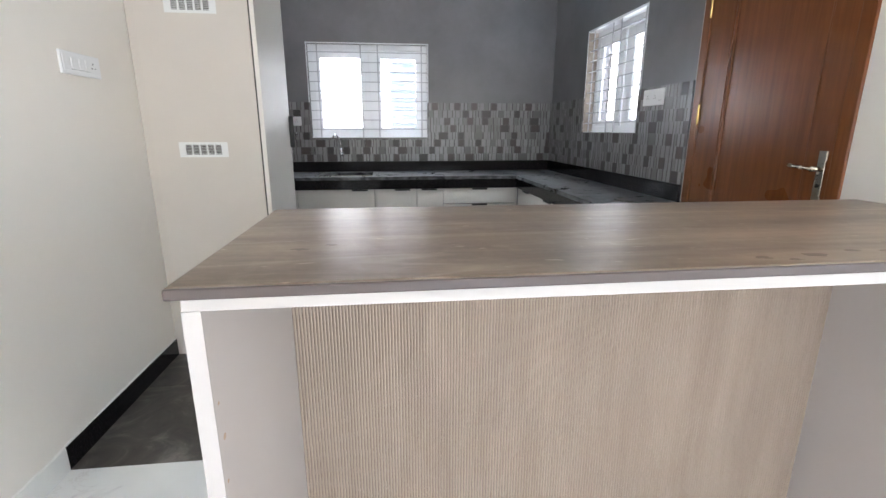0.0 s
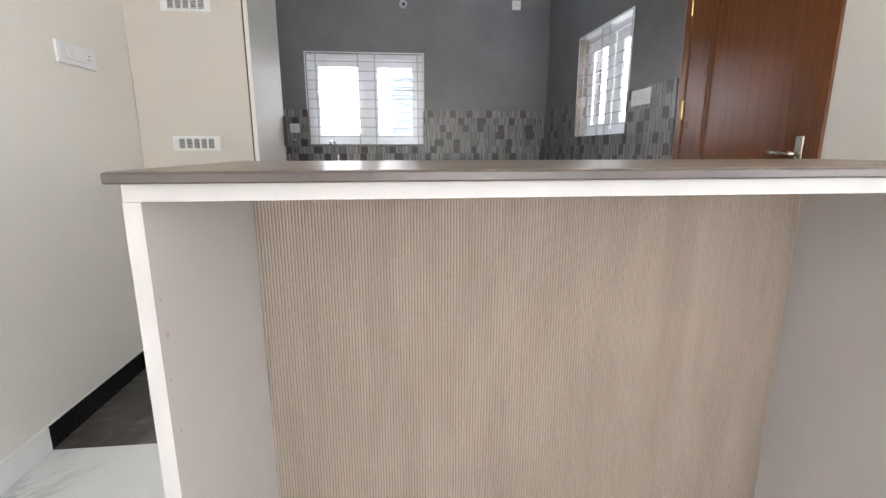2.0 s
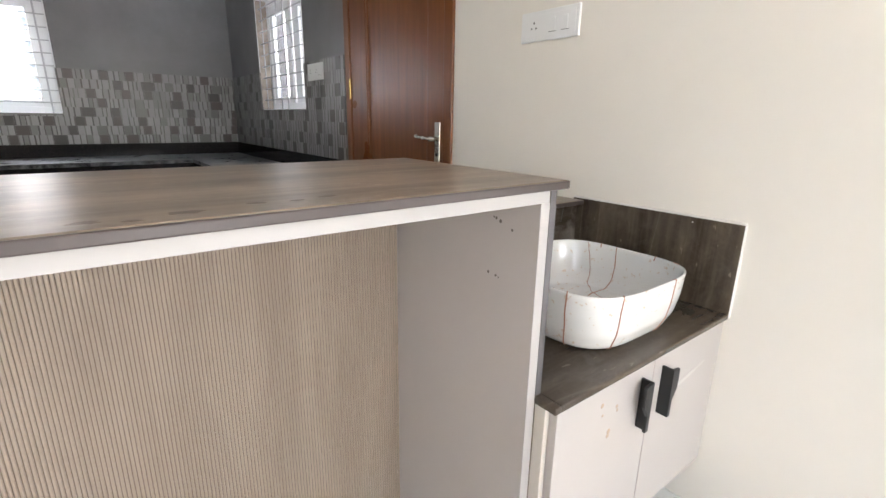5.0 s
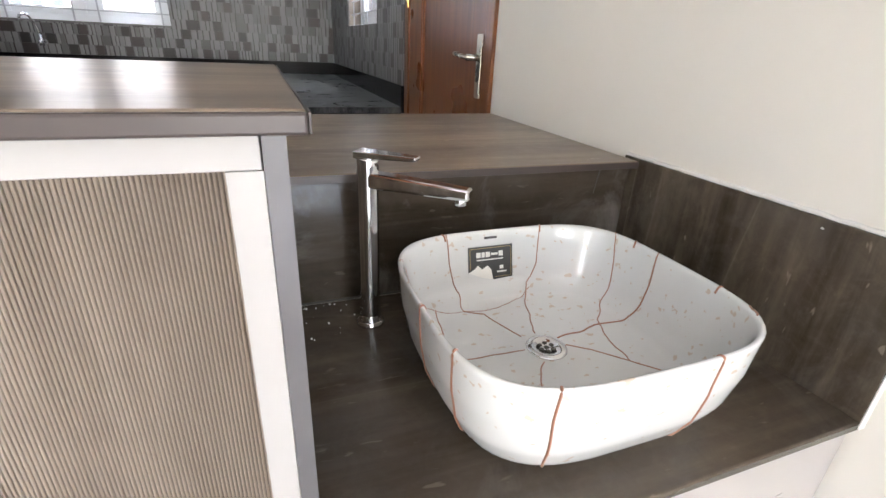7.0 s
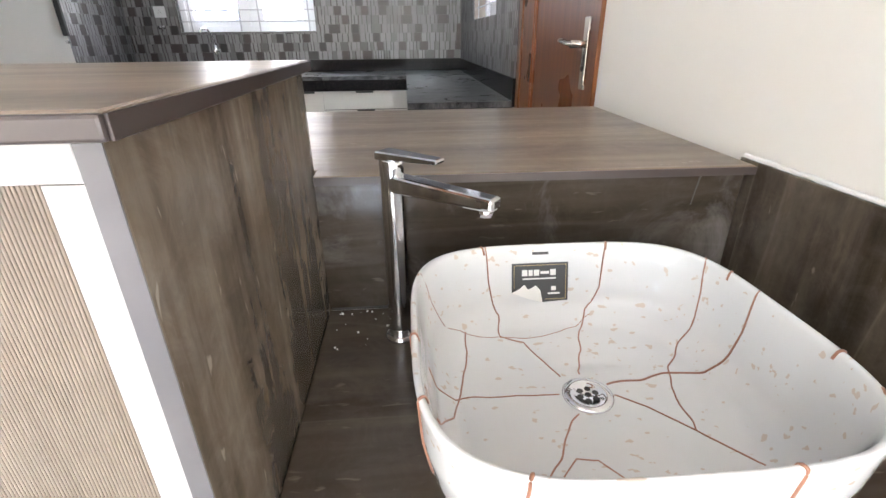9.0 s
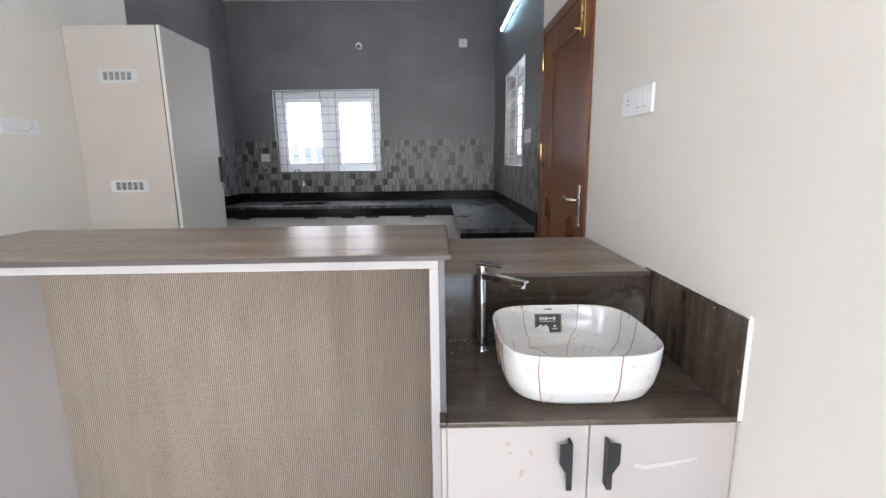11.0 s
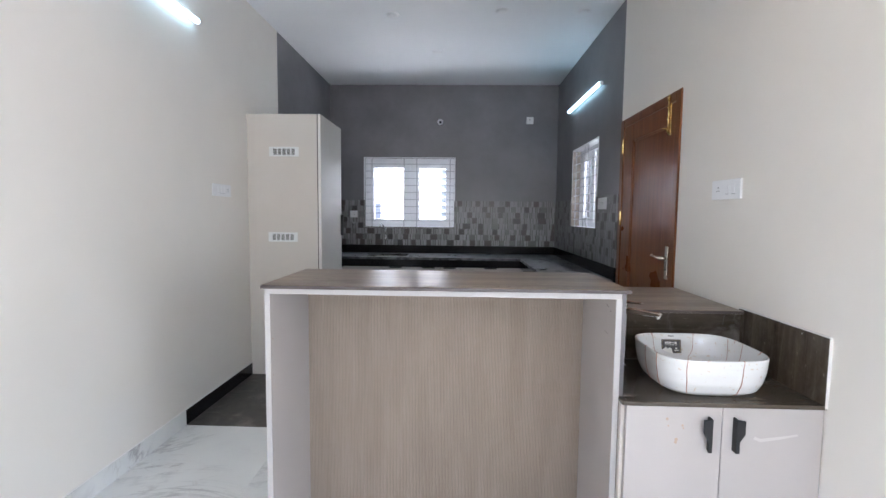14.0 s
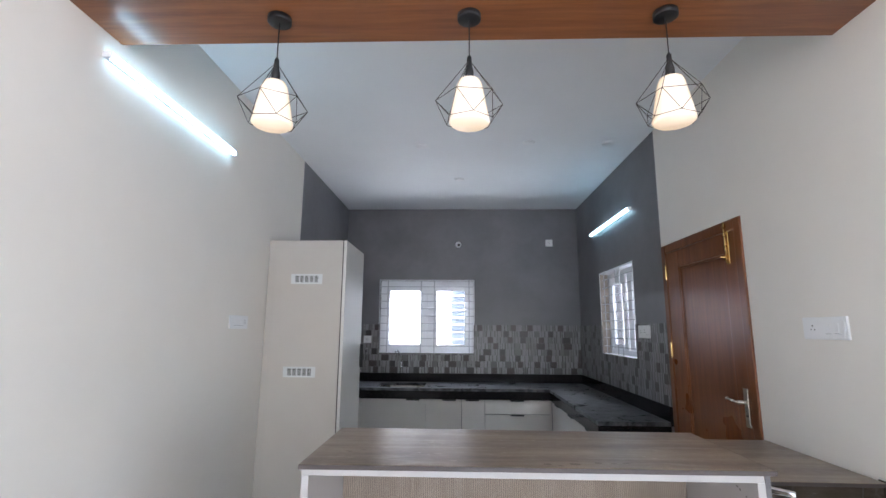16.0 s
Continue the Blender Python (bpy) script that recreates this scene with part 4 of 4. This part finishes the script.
part("spout", tube([(-0.27, YB - 0.06, 1.08), (-0.275, YB - 0.062, 1.13), (-0.285, YB - 0.075, 1.18), (-0.30, YB - 0.10, 1.215), (-0.315, YB - 0.135, 1.228), (-0.33, YB - 0.17, 1.215), (-0.335, YB - 0.18, 1.185)], 0.0085, 10), CHROME, kt, smooth=True)
part("knob", turned([(0.014, 0), (0.017, 0.012), (0.013, 0.024)], (-0.27, YB - 0.079, 1.03), "y", 16), CHROME, kt, smooth=True)
av = thing("angle_valve", (-0.72, YB, 1.235), "small chrome angle valve on the tiled wall", "valve")
part("flange", turned([(0.022, 0), (0.022, 0.005), (0.012, 0.008), (0.012, 0.045)], (-0.72, YB - 0.009, 1.235), "y", 16), CHROME, av, smooth=True)
part("knob", turned([(0.016, 0), (0.016, 0.02)], (-0.72, YB - 0.052, 1.235), "y", 12), CHROME, av, smooth=True)
part("outlet", turned([(0.009, -0.03), (0.009, 0)], (-0.72, YB - 0.035, 1.235), "z", 12), CHROME, av, smooth=True)


# ---- switches and sockets: built facing local -y, then turned ----


def switch_plate(label, w, h, holes, rockers, m, category="switch plate"):
    s = thing("switch_plate", (0, 0, 0), label, category, "wall switch plates")
    part("plate", box(-w / 2, w / 2, -0.011, -0.0005, -h / 2, h / 2, 0.003), PVC, s)
    part("cover", box(-w / 2 + 0.012, w / 2 - 0.012, -0.0125, -0.011, -h / 2 + 0.014, h / 2 - 0.014, 0.0007), PVC, s)
    for x in holes:
        for dx, dz, r in ((0, 0.011, 0.0036), (-0.010, -0.006, 0.003), (0.010, -0.006, 0.003)):
            part("pin_hole", turned([(r, 0), (r, 0.0008)], (x + dx, -0.0126, dz), "y", 10), SHADE_IN, s)
    for x in rockers:
        part("rocker", box(x - 0.010, x + 0.010, -0.0155, -0.0125, -0.020, 0.020, 0.0012), PVC, s)
        part("gap", box(x - 0.016, x + 0.016, -0.0130, -0.0125, -0.0235, -0.0222), SHADE_IN, s)
    s.matrix_world = m
    return s


RIGHT, LEFT = -90, 90
switch_plate("white switch and socket plate on the cream wall", 0.243, 0.095, [-0.062], [0.02, 0.07], pose(XR, 0.662, 1.509, 0, 0, RIGHT))
switch_plate("white switch and socket plate on the hall wall", 0.255, 0.088, [0.075], [-0.06, -0.01, 0.03], pose(XL, 1.718, 1.532, 0, 0, LEFT))
switch_plate("white double socket plate on the grey wall", 0.255, 0.105, [-0.07, 0.02], [0.08], pose(XR, 2.600, 1.485, 0, 0, RIGHT))
switch_plate("white socket high on the grey wall", 0.092, 0.092, [-0.005], [], pose(1.644, YB, 2.623), "socket")
switch_plate("white socket on the patterned tiles", 0.100, 0.092, [0.0], [], pose(-0.715, YB - 0.009, 1.362), "socket")

# ---- security camera, ceiling roses, tubes ----
cc = thing("security_camera", (0.452, YB, 2.595), "small white turret security camera with dark lens", "camera")
part("mount", turned([(0.040, 0), (0.040, 0.012), (0.034, 0.018)], (0.452, YB, 2.60), "y", 24), PVC, cc, smooth=True)
part("ball", turned([(0.010, -0.032), (0.026, -0.024), (0.034, -0.008), (0.034, 0.008), (0.026, 0.024), (0.012, 0.032)], (0.452, YB - 0.042, 2.592), "y", 24), PVC, cc, smooth=True)
part("lens", turned([(0.017, 0), (0.017, 0.006), (0.012, 0.008)], (0.456, YB - 0.070, 2.585), "y", 20), BLACK, cc, smooth=True)

rose = thing("ceiling_cap", (0.126, 2.472, ZC), "small white round cap on the ceiling", "ceiling cap", "ceiling caps")
part("rim", turned([(0.052, -0.004), (0.056, 0)], (0.126, 2.472, ZC), "z", 28), PVC, rose, smooth=True)
part("cover", turned([(0.030, -0.010), (0.042, -0.008), (0.045, -0.004)], (0.126, 2.472, ZC), "z", 28), PVC, rose, smooth=True)
for x, y in ((1.057, 2.409), (1.745, 2.428), (0.461, 3.394)):
    copy_thing(rose, pose(x, y, ZC))


def tube_lamp(label, x, s, y0, y1, z):
    """A slim batten on a side wall; s: +1 faces +x."""
    t = thing("tube_light", (x, (y0 + y1) / 2, z), label, "tube light", "wall tube lights")
    part("batten", box(min(x, x + s * 0.022), max(x, x + s * 0.022), y0, y1, z - 0.011, z + 0.011, 0.002), PVC, t)
    part("diffuser", prism([(x + s * 0.0225, z - 0.017), (x + s * 0.036, z - 0.012), (x + s * 0.041, z), (x + s * 0.036, z + 0.012), (x + s * 0.0225, z + 0.017)], "y", y0 + 0.015, y1 - 0.015), TUBE, t, "glowing cool white diffuser")
    for a, b in ((y0 - 0.001, y0 + 0.014), (y1 - 0.014, y1 + 0.001)):
        part("end_cap", box(min(x, x + s * 0.036), max(x, x + s * 0.036), a, b, z - 0.014, z + 0.014, 0.003), PVC, t)


tube_lamp("lit slim tube light on the cream wall", XL, 1, 0.325, 1.440, 2.614)
tube_lamp("lit slim tube light on the grey wall", XR, -1, 2.728, 3.957, 2.584)

# ---- timber-clad beam with three pendants ----
BZ = 2.718
beam = thing("ceiling_beam", (0.5, 0.26, ZC), "varnished reddish wood-clad ceiling beam", "beam", kind="structure")
part("cladding", box(XL, XR, 0.10, 0.425, BZ, ZC, 0.003), BEAMWOOD, beam)

pen = thing("pendant_lamp", (0.494, 0.26, BZ), "lit pendant with opal shade in black wire cage", "pendant lamp", "pendants under the beam")
px, py = 0.494, 0.26
part("canopy", turned([(0.043, -0.024), (0.046, -0.022), (0.046, -0.001)], (px, py, BZ), "z", 28), BLACK, pen, smooth=True)
part("cord", turned([(0.0022, -0.19), (0.0022, -0.024)], (px, py, BZ), "z", 8), BLACK, pen)
part("socket", turned([(0.018, -0.280), (0.016, -0.240), (0.010, -0.215), (0.009, -0.185), (0.004, -0.175)], (px, py, BZ), "z", 16), BLACK, pen, smooth=True)
part("shade", turned([(0.068, -0.461), (0.077, -0.453), (0.075, -0.440), (0.049, -0.302), (0.041, -0.284), (0.018, -0.277)], (px, py, BZ), "z", 28), SHADE, pen, "glowing opal glass shade", smooth=True)
cage = part("cage", turned([(0.008, -0.20), (0.008, -0.192)], (px, py, BZ), "z", 10), BLACK, pen)
top_pt = Vector((px, py, BZ - 0.195))
mid = [Vector((px + 0.130 * math.cos(radians(60 * i + 8)), py + 0.130 * math.sin(radians(60 * i + 8)), BZ - 0.372)) for i in range(6)]
bot = [Vector((px + 0.092 * math.cos(radians(60 * i + 38)), py + 0.092 * math.sin(radians(60 * i + 38)), BZ - 0.448)) for i in range(6)]
for i in range(6):
    for a, b in ((top_pt, mid[i]), (mid[i], mid[(i + 1) % 6]), (mid[i], bot[i]), (mid[(i + 1) % 6], bot[i]), (bot[i], bot[(i + 1) % 6])):
        part("wire", tube([a, b], 0.0013, 5), BRONZE, cage)
copy_thing(pen, pose(-0.263, 0.26, BZ, 0, 0, 23))
copy_thing(pen, pose(1.257, 0.26, BZ, 0, 0, -17))

# ---- pieces: fluting, floor tiles, mosaic ----
n_slat = 184
PITCH = (BR - BL - 0.0402) / n_slat
prof = [(-0.0026, 0.0), (-0.0025, -0.0014), (-0.0016, -0.0024), (0.0, -0.0029), (0.0016, -0.0024), (0.0025, -0.0014), (0.0026, 0.0)]
slat_bm = prism([(x, y) for x, y in prof], "z", 0.004, BT - 0.039)
slat_me = mesh_of(slat_bm, SLAT)
for i in range(n_slat):
    s = new("slat", slat_me)
    s.parent = flu
    s.location = Vector((BL + 0.0201 + PITCH * (i + 0.5), 0.4655, 0)) - Vector(flu["base"])


def tiles(name, label, x0, x1, y0, y1, tx_, ty_, mat, sx, sy):
    floor = solid(name, box(x0, x1, y0, y1, -0.012, -0.0075), GROUT, label, "floor")
    me = {}
    y = sy
    while y < y1:
        x = sx
        while x < x1:
            a, b, c, d = max(x, x0), min(x + tx_, x1), max(y, y0), min(y + ty_, y1)
            if b - a > 0.01 and d - c > 0.01:
                key = (round(b - a, 3), round(d - c, 3))
                if key not in me:
                    me[key] = mesh_of(box(0.0004, b - a - 0.0004, 0.0004, d - c - 0.0004, -0.0075, 0, 0.0008, segments=1), mat)
                t = new("tile", me[key])
                t.parent, t.location = floor, (a, c, 0)
            x += tx_
        y += ty_
    return floor


tiles("floor_hall", "glossy white veined marble floor tiles", XL, XR, HY1, 1.190, 0.8, 1.6, MARBLE, XL - 0.1, -2.01)
tiles("floor_hall_rear", "glossy white veined marble floor tiles", XL, HX, HY0, HY1, 0.8, 1.6, MARBLE, XL - 0.1, -6.4)
tiles("floor_kitchen", "dark mottled matt kitchen floor tiles", XL, XR, 1.190, YB, 0.6, 0.6, SLATE, XL, 1.190)


def mosaic(name, label, length, z0, z1, m, hole=None, near=0.0, seed=1):
    """A tiled strip along local x, facing local -y, with raised pieces in rows of uneven widths."""
    rnd = random.Random(seed)
    base = box(0, length if not hole else hole[0], -0.006, -0.0004, z0, z1)
    if hole:
        box(hole[1], length, -0.006, -0.0004, z0, z1, bm=base)
        box(hole[0], hole[1], -0.006, -0.0004, z0, min(hole[2], z1), bm=base)
    wall = solid(name, base, GROUT, label, "wall tiles")
    h = (z1 - z0) / 8
    shared, count = {}, 0
    loose = {k: bmesh.new() for k in MOSAIC}
    z = z1
    while z > z0 + 0.005:
        lo = max(z0, z - h)
        x = -rnd.uniform(0, 0.06)
        thin, wait = False, rnd.randint(0, 5)
        while x < length:
            if thin:
                w, c = rnd.choice((0.007, 0.008, 0.011)), rnd.choice(("dark", "brown", "dark", "mid"))
            elif wait <= 0:
                w, c = rnd.choice((0.054, 0.058, 0.058, 0.060, 0.086)), rnd.choice(("square", "square", "brown", "brown", "mid"))
                wait = rnd.choice((3, 4, 4, 5, 6, 8))
            else:
                w, c = rnd.choice((0.018, 0.022, 0.028, 0.034, 0.044)), rnd.choice(("pale", "pale", "pale", "pale", "soft"))
                wait -= 1
            thin = not thin
            a, b = max(0.0, x), min(length, x + w)
            x += w
            if b - a < 0.004:
                continue
            blocked = hole and b > hole[0] and a < hole[1] and z > hole[2] + 0.001
            top_z = z
            if blocked:
                if lo < hole[2] - 0.005 and a >= hole[0] - 0.04 and b <= hole[1] + 0.04:
                    top_z = hole[2] - 0.013
                elif a < hole[0] - 0.016:
                    b = hole[0] - 0.011
                elif b > hole[1] + 0.016:
                    a = hole[1] + 0.011
                else:
                    continue
            if b - a < 0.004 or top_z - lo < 0.004:
                continue
            if count < 300 and a >= near:
                key = (round(b - a, 3), round(top_z - lo, 3), c)
                if key not in shared:
                    shared[key] = mesh_of(box(0.0005, b - a - 0.0005, -0.0085, -0.006, 0.0008, top_z - lo - 0.0008, 0.0006, segments=1), MOSAIC[c])
                t = new("tile", shared[key])
                t.parent, t.location = wall, (a, 0, lo)
                count += 1
            else:
                box(a + 0.0005, b - 0.0005, -0.0085, -0.006, lo + 0.0008, top_z - 0.0008, bm=loose[c])
        z -= h
    for c, bm in loose.items():
        if bm.verts:
            tagged(part("tiles", bm, MOSAIC[c], wall), kind="stuff")
        else:
            bm.free()
    wall.matrix_world = m


mosaic("backsplash_back", "grey and brown mosaic-pattern wall tiles", XR - XL, 0.9455, 1.552, pose(XL, YB, 0), (WA[0] - XL, WA[1] - XL, WA[2]), 1.75, 11)
mosaic("backsplash_right", "grey and brown mosaic-pattern wall tiles", YB - 0.009 - DR[1] - 0.02, 0.9455, 1.552, pose(XR, YB - 0.009, 0, 0, 0, -90), (YB - 0.009 - WB[1], YB - 0.009 - WB[0], WB[2]), 0.9, 12)
mosaic("backsplash_left", "grey and brown mosaic-pattern wall tiles", YB - 0.009 - 2.825, 0.9455, 1.552, pose(XL, 2.825, 0, 0, 0, 90), None, 1.2, 13)
